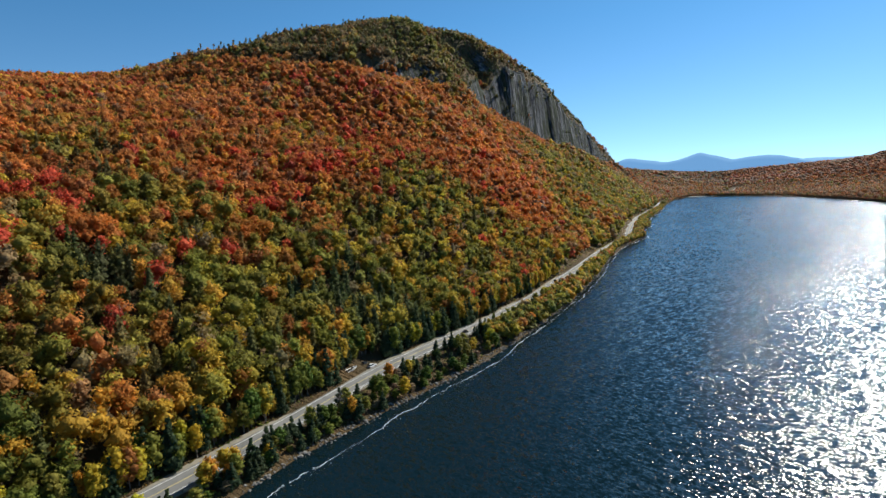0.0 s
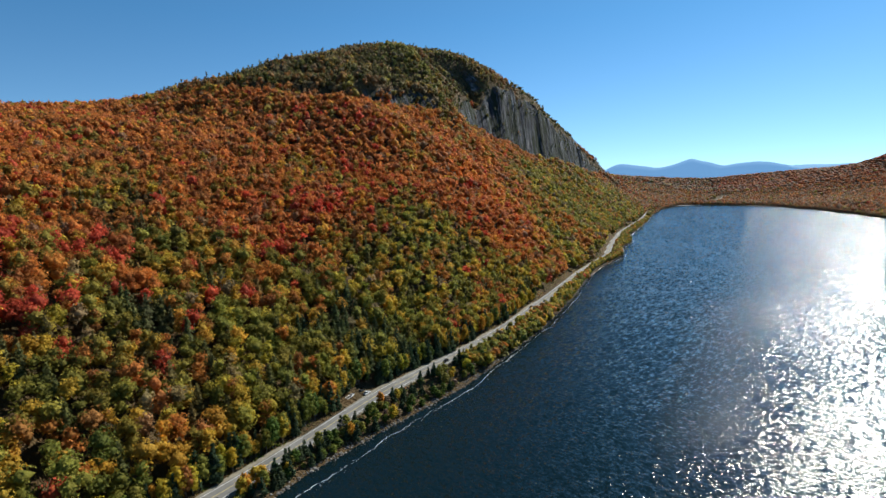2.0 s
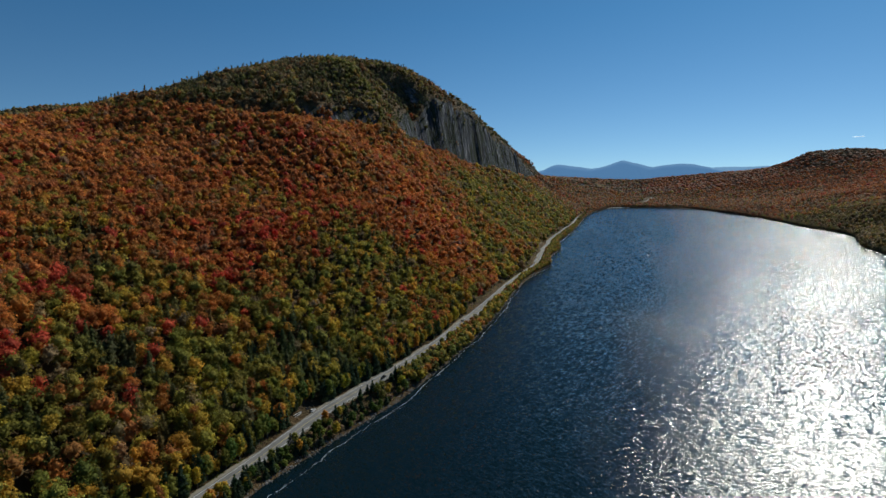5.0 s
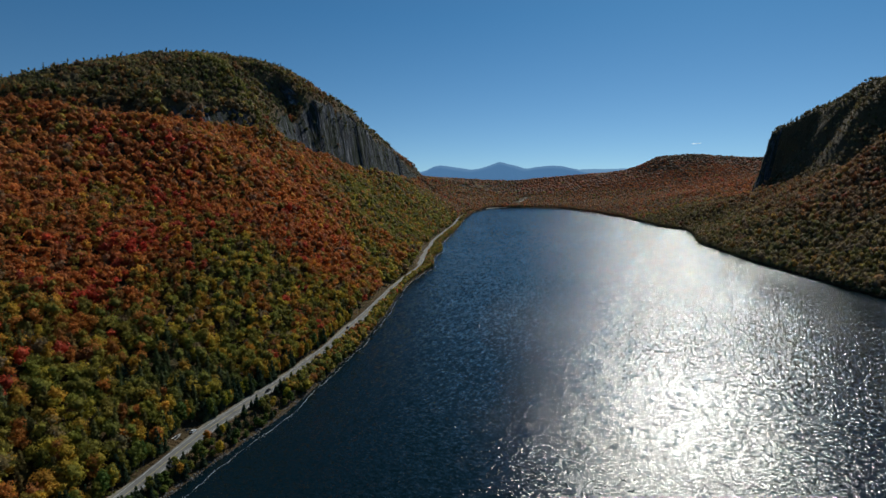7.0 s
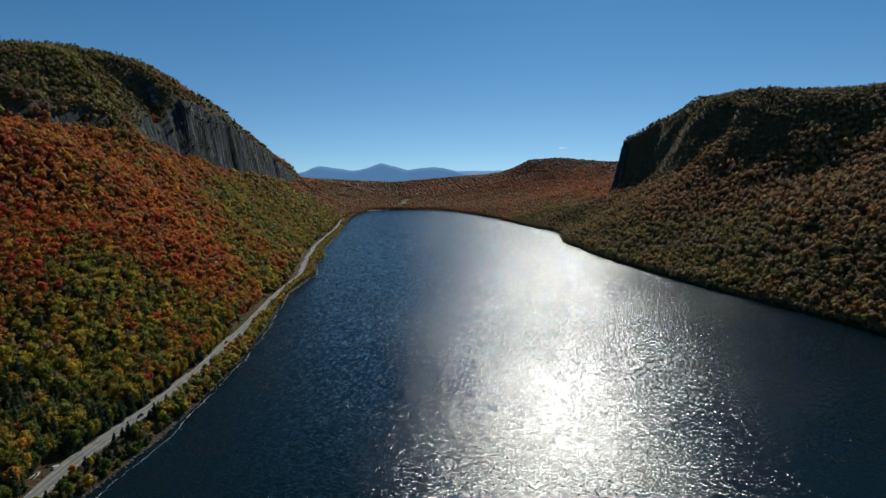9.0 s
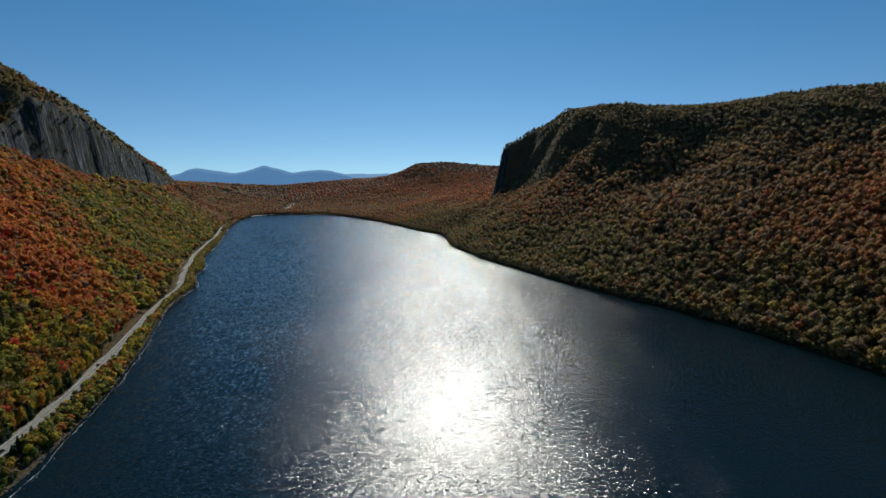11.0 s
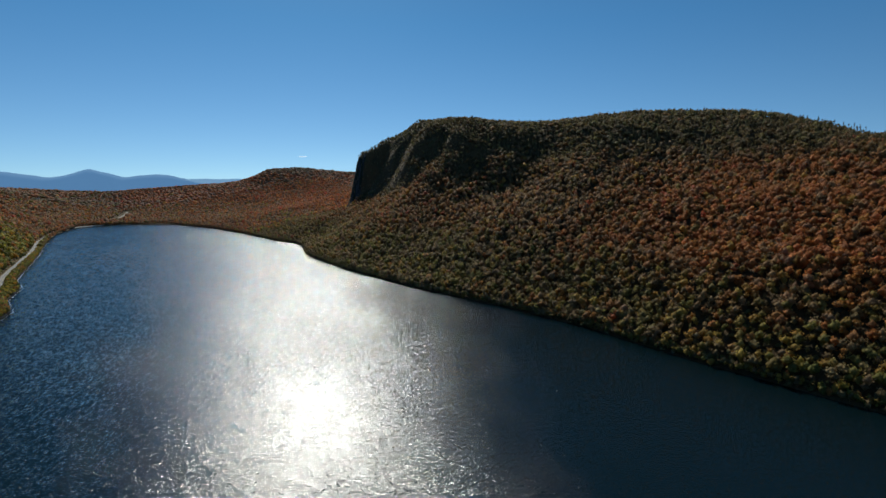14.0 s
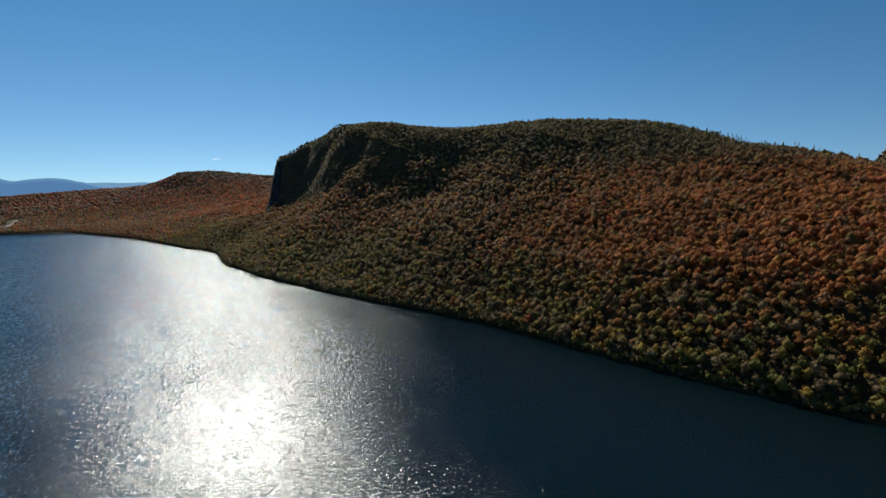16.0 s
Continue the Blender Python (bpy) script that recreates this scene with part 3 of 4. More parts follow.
def forest(name, label, x, y, lumps, crown, tall, seed, leaves=0, spray=0.8, coarse=False):
    """Trees joined into one wood: each a few clumps and a number of loose leaf sprays."""
    g = np.random.default_rng(seed)
    n = len(x)
    z = height(x, y)
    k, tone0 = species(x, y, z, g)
    size = g.uniform(0.65, 1.3, n) * crown
    h = g.uniform(0.7, 1.2, n) * tall * np.clip(1.15 - z / 700, 0.6, 1)
    crag = np.clip((steepness(x, y) - 1.0) / 0.6, 0, 1) * (y > 850)
    size, h = size * (1 - 0.58 * crag), h * (1 - 0.5 * crag)
    con = k == KINDS.index("conifer")
    top = np.where(x > 300, z > 185, z > 230)
    h[con] *= np.where(top, g.uniform(0.8, 1.55, n), 1.0)[con]
    size[con] *= np.where(top, 0.8, 2.2)[con]
    h[con] *= np.where(top, 1.0, 0.88)[con]
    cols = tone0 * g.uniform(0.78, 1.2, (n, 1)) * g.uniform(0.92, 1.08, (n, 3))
    foot = np.stack([x, y, z], 1)
    core = 0.7 if leaves > 40 else 0.82 if leaves else 1.0
    C, R, K, SP, SR, SK, SO = [], [], [], [], [], [], []
    each = leaves // lumps
    for i in range(lumps):
        if lumps == 1:
            off = np.zeros((n, 3))
            off[:, 2] = h * 0.58
            rad = np.stack([size * 0.52, size * 0.52, h * 0.42], 1)
        else:
            a = g.uniform(0, 2 * math.pi, n) + i * 2.4
            rr = size * 0.27 * (0 if i == 0 else 1) * g.uniform(0.6, 1.3, n)
            up = h * (0.80 if i == 0 else 1) * (1 if i == 0 else g.uniform(0.36, 0.80, n))
            off = np.stack([rr * np.cos(a), rr * np.sin(a), up], 1)
            q = size * (g.uniform(0.26, 0.45, n) if lumps > 2 else g.uniform(0.36, 0.5, n))
            rad = np.stack([q, q, q * g.uniform(0.8, 1.2, n)], 1)
        t = i / max(lumps - 1, 1)  # spires for conifers
        off[con] = np.stack([0 * h, 0 * h, h * (0.3 + 0.6 * t)], 1)[con]
        rc = size * (0.40 - 0.28 * t)
        rad[con] = np.stack([rc, rc, h * (0.5 if lumps == 1 else 0.2)], 1)[con]
        tone = cols * g.uniform(0.85, 1.15, (n, 1))
        C.append(foot + off)
        R.append(rad * core)
        K.append(tone)
        for _ in range(each):
            d = g.normal(0, 1, (n, 3))
            d[:, 2] = np.abs(d[:, 2]) * np.where(g.uniform(size=n) < 0.8, 1, -1)
            d /= np.linalg.norm(d, axis=1, keepdims=True)
            reach = g.uniform(0.72, 1.15, (n, 1)) * np.where(con[:, None], np.stack([0.62 - 0.5 * d[:, 2]] * 2 + [np.ones(n)], 1), 1)
            SP.append(foot + off + d * rad * reach)
            SR.append(spray * g.uniform(0.55, 1.25, n))
            SK.append(tone * g.uniform(0.75, 1.3, (n, 1)))
            SO.append(d)
    sprays = (np.concatenate(SP), np.concatenate(SR), np.concatenate(SK), np.concatenate(SO)) if each else None
    ob = new(name, foliage_mesh(name, np.concatenate(C), np.concatenate(R), np.concatenate(K), seed, sprays, coarse, np.tile(con, lumps)))
    return tagged(ob, label, "forest", kind="stuff")


def away(x, y):
    return np.hypot(x - 40, y + 80)


g = np.random.default_rng(21)
x, y = scatter(-900, -60, -60, 760, 6.0, g)
m = (away(x, y) < 620) & ~((x > along(ROAD, y) - 11) & (y > 50) & (y < 430))
near = m & (away(x, y) < 400)
forest("forest_near", "yellow-green, orange and red autumn hardwoods with dark conifers", x[near], y[near], 5, 7.9, 17, 1, 225, 0.52, True)
m = m & ~near
forest("forest_lower_slope", "orange, red and yellow autumn hardwoods with dark conifers", x[m], y[m], 3, 7.9, 16, 8, 63, 0.85, True)
x, y = scatter(-895, -40, 0, 1500, 7.5, g)
m = (away(x, y) >= 620) & (away(x, y) < 1350)
forest("forest_slope", "orange and olive autumn woods on a steep mountainside", x[m], y[m], 2, 9.4, 15, 2, 22, 1.35, True)
x, y = scatter(-1500, -895, 0, 1500, 13, g)
forest("forest_upland", "orange and brown autumn woods on a high plateau", x, y, 1, 13, 15, 9, coarse=True)
x, y = scatter(-900, 60, 900, 2420, 10.5, g)
m = away(x, y) >= 1350
forest("forest_far_slope", "olive and rust autumn woods below cliffs", x[m], y[m], 1, 12, 15, 3, 5, 1.9, True)
x, y = scatter(460, 1200, -230, 1200, 8.4, g)
m = y + (x - 560) * 0.35 < 560
forest("forest_shaded_slope", "olive, brown and orange autumn woods on a shaded mountainside", x[m], y[m], 2, 10.4, 15.5, 4, 36, 0.9, True)
forest("forest_ridge_slope", "brown and dark olive woods below a long ridge", x[~m], y[~m], 1, 10.6, 15.5, 14, 15, 1.3, True)
x, y = scatter(420, 1150, 1200, 1760, 9.0, g)
forest("forest_buttress", "dark conifers and brown woods on a steep rocky shoulder", x, y, 1, 9, 13, 15, 8, 1.6, True)
x, y = scatter(330, 1500, 1700, 2420, 10.5, g)
forest("forest_far_shore", "rust-coloured autumn woods along a far shore", x, y, 1, 12.5, 15, 5, 4, 2.2, True)
x, y = scatter(-500, 1300, 2400, 3100, 14, g)
forest("forest_valley", "rust-coloured autumn woods in a wide valley", x, y, 1, 15, 14, 6, 3, 2.6, True)
x, y = scatter(-900, 2100, 2400, 4150, 21, g)
m = (y > 3100) | (x > 1300)
x, y = x[m], y[m]
forest("forest_far_hills", "rust-coloured autumn woods on distant low hills", x, y, 1, 22, 14, 16, coarse=True)
x, y = scatter(1230, 1900, -300, 260, 15, g)
forest("forest_back_hill", "dark olive and rust woods on a hill behind the ridge", x, y, 1, 16, 15, 17, coarse=True)


def shore_growth(name, label, xs, ys, tall, seed):
    """Bushes and small trees that lean over the water's edge."""
    return forest(name, label, xs, ys, 2, tall * 0.8, tall, seed, 12, 0.95)


y = np.repeat(np.arange(-250, 2330, 2.6), 2) + g.uniform(-1.3, 1.3, 2 * len(np.arange(-250, 2330, 2.6)))
shore_growth("shore_thicket", "dark olive thicket overhanging the far waterline", along(SHORE_R, y) + g.uniform(0.2, 7, len(y)), y, 7.5, 31)
ex = np.arange(-45, 335, 1.4)
ey = np.interp(ex, [-45, -40, 0, 60, 145, 230, 322, 336], [2240, 2252, 2346, 2382, 2398, 2357, 2313, 2300]) + g.uniform(1, 9, len(ex)) + 15 * ((ex > -18) & (ex < 68))
shore_growth("end_thicket", "olive and rust thicket at the head of the lake", ex, ey, 8, 33)
y = 250 + (g.uniform(0, 1, 2100) ** 1.25) * 2050
t = g.uniform(0, 1, len(y))
shore_growth("lakeside_thicket", "yellow and olive bushes between road and lake", (along(ROAD, y) + 7.5) * t + (along(SHORE_L, y) - 1.0) * (1 - t), y, 6.5, 32)

# ---- mountains on the horizon, their blue haze painted in ----
HAZE, n, l, b = material("mountain_haze_glow", 1.0, 0, (0.25, 0.37, 0.55))
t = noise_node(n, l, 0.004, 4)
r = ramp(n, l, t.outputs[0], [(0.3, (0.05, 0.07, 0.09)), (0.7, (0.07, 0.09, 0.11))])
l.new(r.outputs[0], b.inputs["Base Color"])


# the haze is painted: a blue glow over a nearly black base
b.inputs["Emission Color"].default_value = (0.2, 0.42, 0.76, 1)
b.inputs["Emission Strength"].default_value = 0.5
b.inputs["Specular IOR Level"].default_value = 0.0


def far_range(name, label, y0, depth, crest, mat):
    """A ridge whose crest is a smooth line of x and height."""
    cx, cz = np.array(crest, float).T
    xs = np.arange(cx[0], cx[-1], 15.0)
    top = np.interp(xs, cx, cz)
    top = np.convolve(np.r_[top[:1], top, top[-1:]], np.ones(3) / 3, "valid") + (fractal(xs, 0 * xs, 60, 5) - 0.5) * 8
    v, f = [], []
    for k, (dy, s) in enumerate(((-depth, 0.0), (-depth * 0.55, 0.45), (-depth * 0.2, 0.85), (0, 1.0), (depth * 0.5, 0.4))):
        for x, z in zip(xs, top):
            v.append((x + 40 * math.sin(k + x * 0.01), y0 + dy, z * s))
    m = len(xs)
    for k in range(4):
        for i in range(m - 1):
            f.append((k * m + i, k * m + i + 1, (k + 1) * m + i + 1, (k + 1) * m + i))
    return tagged(new(name, mesh_from(name, v, f, [mat])), label, "mountains", kind="structure")


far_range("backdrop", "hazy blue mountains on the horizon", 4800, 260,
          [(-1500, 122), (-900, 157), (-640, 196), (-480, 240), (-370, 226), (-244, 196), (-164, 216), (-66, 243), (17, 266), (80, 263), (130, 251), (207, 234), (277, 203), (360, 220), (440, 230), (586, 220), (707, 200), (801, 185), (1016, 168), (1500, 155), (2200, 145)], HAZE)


PALE_HAZE, n, l, b = material("farthest_haze_glow", 1.0, 0, (0.06, 0.08, 0.1))
# thicker haze for the farther range, again put in as emission
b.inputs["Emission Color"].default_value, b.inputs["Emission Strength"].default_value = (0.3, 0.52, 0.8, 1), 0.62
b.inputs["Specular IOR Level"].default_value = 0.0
far_range("backdrop_far", "pale hazy blue mountains beyond the nearer range", 4772, 60,
          [(540, 150), (700, 182), (790, 196), (870, 199), (960, 196), (1060, 203), (1150, 196), (1300, 205), (1420, 190), (1600, 150)], PALE_HAZE)


# ---- helpers for things ----
def part(name, bm, mat, parent, label=""):
    me = bpy.data.meshes.new(name)
    bm.to_mesh(me)
    bm.free()
    me.materials.append(mat)
    ob = new(name, me)
    ob.parent = parent
    if label:
        ob["label"] = label
    return ob


def thing(name, label, category, m, group=""):
    ob = tagged(new(name), label, category, group)
    ob.matrix_world = m
    return ob


def box(bm, x0, x1, y0, y1, z0, z1, bevel=0.0):
    m = Matrix.LocRotScale(((x0 + x1) / 2, (y0 + y1) / 2, (z0 + z1) / 2), None, (x1 - x0, y1 - y0, z1 - z0))
    r = bmesh.ops.create_cube(bm, size=1.0, matrix=m)
    if bevel:
        ed = list({e for v in r["verts"] for e in v.link_edges})
        bmesh.ops.bevel(bm, geom=ed, offset=bevel, segments=2, affect="EDGES")
    return bm


def tube(bm, a, b, r0, r1, sides=6):
    a, b = Vector(a), Vector(b)
    q = (b - a).to_track_quat("Z", "Y").to_matrix().to_4x4()
    bmesh.ops.create_cone(bm, cap_ends=True, segments=sides, radius1=r0, radius2=r1, depth=(b - a).length, matrix=Matrix.Translation((a + b) / 2) @ q)
    return bm


# ---- clouds ----
CLOUD, n, l, b = material("cloud_white_glow", 1.0, 0, (0.8, 0.8, 0.8))
# emission stands in for sunlight on the puffs, which face away from the sun
b.inputs["Emission Color"].default_value, b.inputs["Emission Strength"].default_value = (0.72, 0.86, 0.95, 1), 0.75


def clouds(name, label, spots):
    """Small flat wisps of overlapping rounded puffs, low over the far hills."""
    q = random.Random(4)
    bm = bmesh.new()
    for x, y, z, wide, high in spots:
        for k in range(12):
            u = q.uniform(-1, 1)
            r = high * q.uniform(0.45, 1.0) * (1 - 0.6 * abs(u))
            m = Matrix.Translation((x + u * wide / 2, y + q.uniform(-8, 8), z + q.uniform(-0.3, 0.3) * high + u * high * 0.3)) @ Matrix.Diagonal((r * 2.6, r * 1.5, r * 0.55, 1))
            bmesh.ops.create_icosphere(bm, subdivisions=2, radius=1.0, matrix=m)
    me = bpy.data.meshes.new(name)
    bm.to_mesh(me)
    bm.free()
    me.materials.append(CLOUD)
    return tagged(new(name, me), label, "clouds", kind="structure")


clouds("backdrop_clouds", "small thin white clouds low over the far hills", [(1676, 4740, 405, 70, 8), (1592, 4740, 288, 90, 15), (1810, 4740, 278, 60, 11)])


# ---- road ----
def asphalt_material():
    m, n, l, b = material("worn_asphalt", 0.85)
    t = noise_node(n, l, 0.15, 5)
    t2 = noise_node(n, l, 6.0, 3)
    r = ramp(n, l, t.outputs[0], [(0.35, (0.125, 0.122, 0.115)), (0.65, (0.185, 0.18, 0.17))])
    l.new(r.outputs[0], b.inputs["Base Color"])
    bump(n, l, b, t2.outputs[0], 0.3, 0.02)
    return m


def gravel_material(name, a, c):
    m, n, l, b = material(name, 0.95)
    t = noise_node(n, l, 0.5, 6)
    r = ramp(n, l, t.outputs[0], [(0.3, a), (0.7, c)])
    l.new(r.outputs[0], b.inputs["Base Color"])
    bump(n, l, b, t.outputs[0], 0.6, 0.2)
    return m


ASPHALT = asphalt_material()
GRAVEL = gravel_material("gravel_shoulder", (0.16, 0.14, 0.1), (0.27, 0.24, 0.18))
WHITE_LINE = gravel_material("worn_white_paint", (0.5, 0.5, 0.47), (0.72, 0.72, 0.7))
YELLOW_LINE = gravel_material("worn_yellow_paint", (0.42, 0.34, 0.14), (0.55, 0.45, 0.2))
STEEL = material("galvanised_steel", 0.5, 0.8, (0.45, 0.46, 0.47))[0]
POST_WOOD = gravel_material("weathered_post_wood", (0.1, 0.08, 0.06), (0.2, 0.17, 0.13))

_ry = np.arange(-380, 2310, 6.0)
_rx = np.convolve(np.r_[np.full(4, along(ROAD, -380)), along(ROAD, _ry), np.full(4, along(ROAD, 2304))], np.ones(9) / 9, "valid")
_tx, _ty = np.gradient(_rx), np.gradient(_ry)
_tl = np.hypot(_tx, _ty)
NX, NY = _ty / _tl, -_tx / _tl  # towards the lake


def ribbon(name, a, b, z, mat, y0=-380, y1=2310, dashes=None, wob=0.0):
    """A strip along the road from a to b metres towards the lake."""
    v, f = [], []
    for i in range(len(_ry)):
        w = wob * (float(lattice(_ry[i] / 9, 0.3, 5)) - 0.5) if wob else 0
        for o in (a - abs(w), b + abs(w)):
            v.append((_rx[i] + NX[i] * o, _ry[i] + NY[i] * o, z))
    for i in range(len(_ry) - 1):
        if y0 <= _ry[i] <= y1 and (not dashes or i % dashes == 0):
            f.append((2 * i, 2 * i + 1, 2 * i + 3, 2 * i + 2))
    me = mesh_from(name, v, f, [mat], False)
    bm = bmesh.new()
    bm.from_mesh(me)
    bmesh.ops.delete(bm, geom=[q for q in bm.verts if not q.link_faces], context="VERTS")
    bm.to_mesh(me)
    bm.free()
    return new(name, me)


road = tagged(ribbon("road", -4.4, 4.4, ROAD_Z + 0.16, ASPHALT), "worn grey two-lane asphalt road along the lake shore", "road", kind="structure")
for nm, a, b, mat in (("edge_line", -3.55, -3.33, WHITE_LINE), ("edge_line", 3.33, 3.55, WHITE_LINE), ("centre_line", -0.24, -0.08, YELLOW_LINE), ("centre_line", 0.08, 0.24, YELLOW_LINE)):
    ribbon(nm, a, b, ROAD_Z + 0.175, mat).parent = road
shoulder = tagged(ribbon("verge", -6.6, 5.5, ROAD_Z + 0.10, GRAVEL, wob=1.2), "pale gravel verge with dry grass", "verge", kind="structure")
layby = tagged(ribbon("layby", -11.0, -4.3, ROAD_Z + 0.13, GRAVEL, 166, 202, wob=1.5), "pale gravel lay-by beside the road", "lay-by", kind="structure")


def road_at(y, o=0.0):
    return float(np.interp(y, _ry, _rx + NX * o)), float(y), math.atan2(float(np.interp(y, _ry, -_tx)), float(np.interp(y, _ry, _ty)))


# ---- guard rail ----
def guard_rail(y0, y1, label):
    rail = thing("guard_rail", label, "guard rail", Matrix.Identity(4), "guard rails along the road")
    bm = bmesh.new()
    ys = np.arange(y0, y1, 4.0)
    prof = ((0.0, 0.50), (0.05, 0.56), (0.0, 0.64), (0.05, 0.72), (0.0, 0.80))
    rings = []
    for y in ys:
        x, yy, _ = road_at(y, 5.2)
        rings.append([bm.verts.new((x - o, yy, ROAD_Z + 0.15 + h)) for o, h in prof])
    for a, b in zip(rings, rings[1:]):
        for i in range(4):
            bm.faces.new((a[i], b[i], b[i + 1], a[i + 1]))
    bmesh.ops.solidify(bm, geom=bm.faces[:], thickness=0.03)
    part("rail", bm, STEEL, rail)
    bm = bmesh.new()
    box(bm, -0.09, 0.09, -0.09, 0.09, -0.25, 0.82, 0.02)
    me = bpy.data.meshes.new("post")
    bm.to_mesh(me)
    bm.free()
    me.materials.append(POST_WOOD)
    for y in ys:
        x, yy, a = road_at(y, 5.45)
        p = new("post", me)
        p.parent = rail
        p.matrix_world = pose(x, yy, ROAD_Z + 0.1, 0, 0, math.degrees(a))


guard_rail(60, 250, "low steel guard rail on short wooden posts")
guard_rail(262, 470, "long steel guard rail on short wooden posts")
guard_rail(600, 780, "far stretch of steel guard rail on wooden posts")

# ---- vehicles ----
GLASS = material("dark_window_glass", 0.08, 0.0, (0.02, 0.025, 0.03))[0]
TYRE = material("tyre_rubber", 0.9, 0, (0.02, 0.02, 0.02))[0]
RIM = material("alloy_rim", 0.35, 0.9, (0.5, 0.5, 0.52))[0]
LAMP = material("lamp_lens", 0.15, 0, (0.75, 0.75, 0.7))[0]
RED_LAMP = material("rear_lamp_lens", 0.2, 0, (0.4, 0.02, 0.02))[0]
CHASSIS = material("black_trim", 0.6, 0, (0.03, 0.03, 0.03))[0]


def wheel(parent, x, y, r=0.34):
    bm = tube(bmesh.new(), (x - 0.11, y, r), (x + 0.11, y, r), r, r, 16)
    w = part("wheel", bm, TYRE, parent)
    part("rim", tube(bmesh.new(), (x - 0.12, y, r), (x + 0.12, y, r), r * 0.6, r * 0.6, 12), RIM, w)


def shell(parent, name, outline, half, mat, inset=0.0):
    """A body extruded across from a side outline of (y, z, width share)."""
    bm = bmesh.new()
    L = [bm.verts.new((-half * w, y, z)) for y, z, w in outline]
    R = [bm.verts.new((half * w, y, z)) for y, z, w in outline]
    k = len(outline)
    bm.faces.new(L)
    bm.faces.new(R[::-1])
    for i in range(k):
        bm.faces.new((L[i], L[(i + 1) % k], R[(i + 1) % k], R[i]))
    bmesh.ops.recalc_face_normals(bm, faces=bm.faces[:])
    bmesh.ops.bevel(bm, geom=bm.edges[:], offset=0.07, segments=2, affect="EDGES")
    return part(name, bm, mat, parent)


def car(label, colour, m, tall=0.0, length=4.6, category="car"):
    paint = material("car_paint", 0.25, 0.0, colour)
    paint[3].inputs["Coat Weight"].default_value = 0.6
    c = thing("car", label, category, m, "vehicles by the road")
    h = length / 2
    shell(c, "body", [(-h, 0.35, .95), (-h, 0.85 + tall * .4, .97), (-h * 0.4, 0.95 + tall * .4, 1), (h * 0.45, 0.92 + tall * .4, 1), (h * 0.95, 0.72 + tall * .4, .95), (h, 0.35, .92), (h * .8, .22, .95), (-h * .8, .22, .95)], 0.92, paint[0])
    cab = shell(c, "cabin", [(-h * 0.82, 0.9 + tall * .4, .9), (-h * 0.66, 1.38 + tall, .78), (h * 0.08, 1.42 + tall, .78), (h * 0.46, 0.92 + tall * .4, .9)], 0.9, GLASS)
    bm = box(bmesh.new(), -0.66, 0.66, -h * 0.64, h * 0.06, 1.39 + tall, 1.47 + tall, 0.03)
    part("roof", bm, paint[0], c)
    for sx in (-0.82, 0.82):
        for sy in (-h * 0.62, h * 0.64):
            wheel(c, sx, sy)
        part("headlight", box(bmesh.new(), sx * .8 - 0.17, sx * .8 + 0.17, h * 0.94, h * 1.0, 0.58 + tall * .4, 0.74 + tall * .4, 0.02), LAMP, c)
        part("tail_light", box(bmesh.new(), sx * .85 - 0.13, sx * .85 + 0.13, -h * 1.01, -h * 0.97, 0.62 + tall * .4, 0.82 + tall * .4, 0.02), RED_LAMP, c)
    for sy in (-h * 1.0, h * 0.97):
        part("bumper", box(bmesh.new(), -0.85, 0.85, sy - 0.06, sy + 0.1, 0.32, 0.52, 0.04), CHASSIS, c)
    return c


def on_road(y, o, flip=False):
    x, yy, a = road_at(y, o)
    return pose(x, yy, ROAD_Z + 0.17, 0, 0, math.degrees(a) + (180 if flip else 0))


car("white car parked on the gravel verge", (0.8, 0.8, 0.8), on_road(186, -5.9))
car("dark sport utility car parked on the lay-by", (0.03, 0.035, 0.04), on_road(186.5, -9.6), 0.3, 4.7)
car("black car driving on the asphalt road", (0.015, 0.015, 0.018), on_road(246, 1.8, True), 0.1, 4.6)
car("dark car far along the asphalt road", (0.03, 0.02, 0.02), on_road(400, -1.8), 0.0, 4.6)


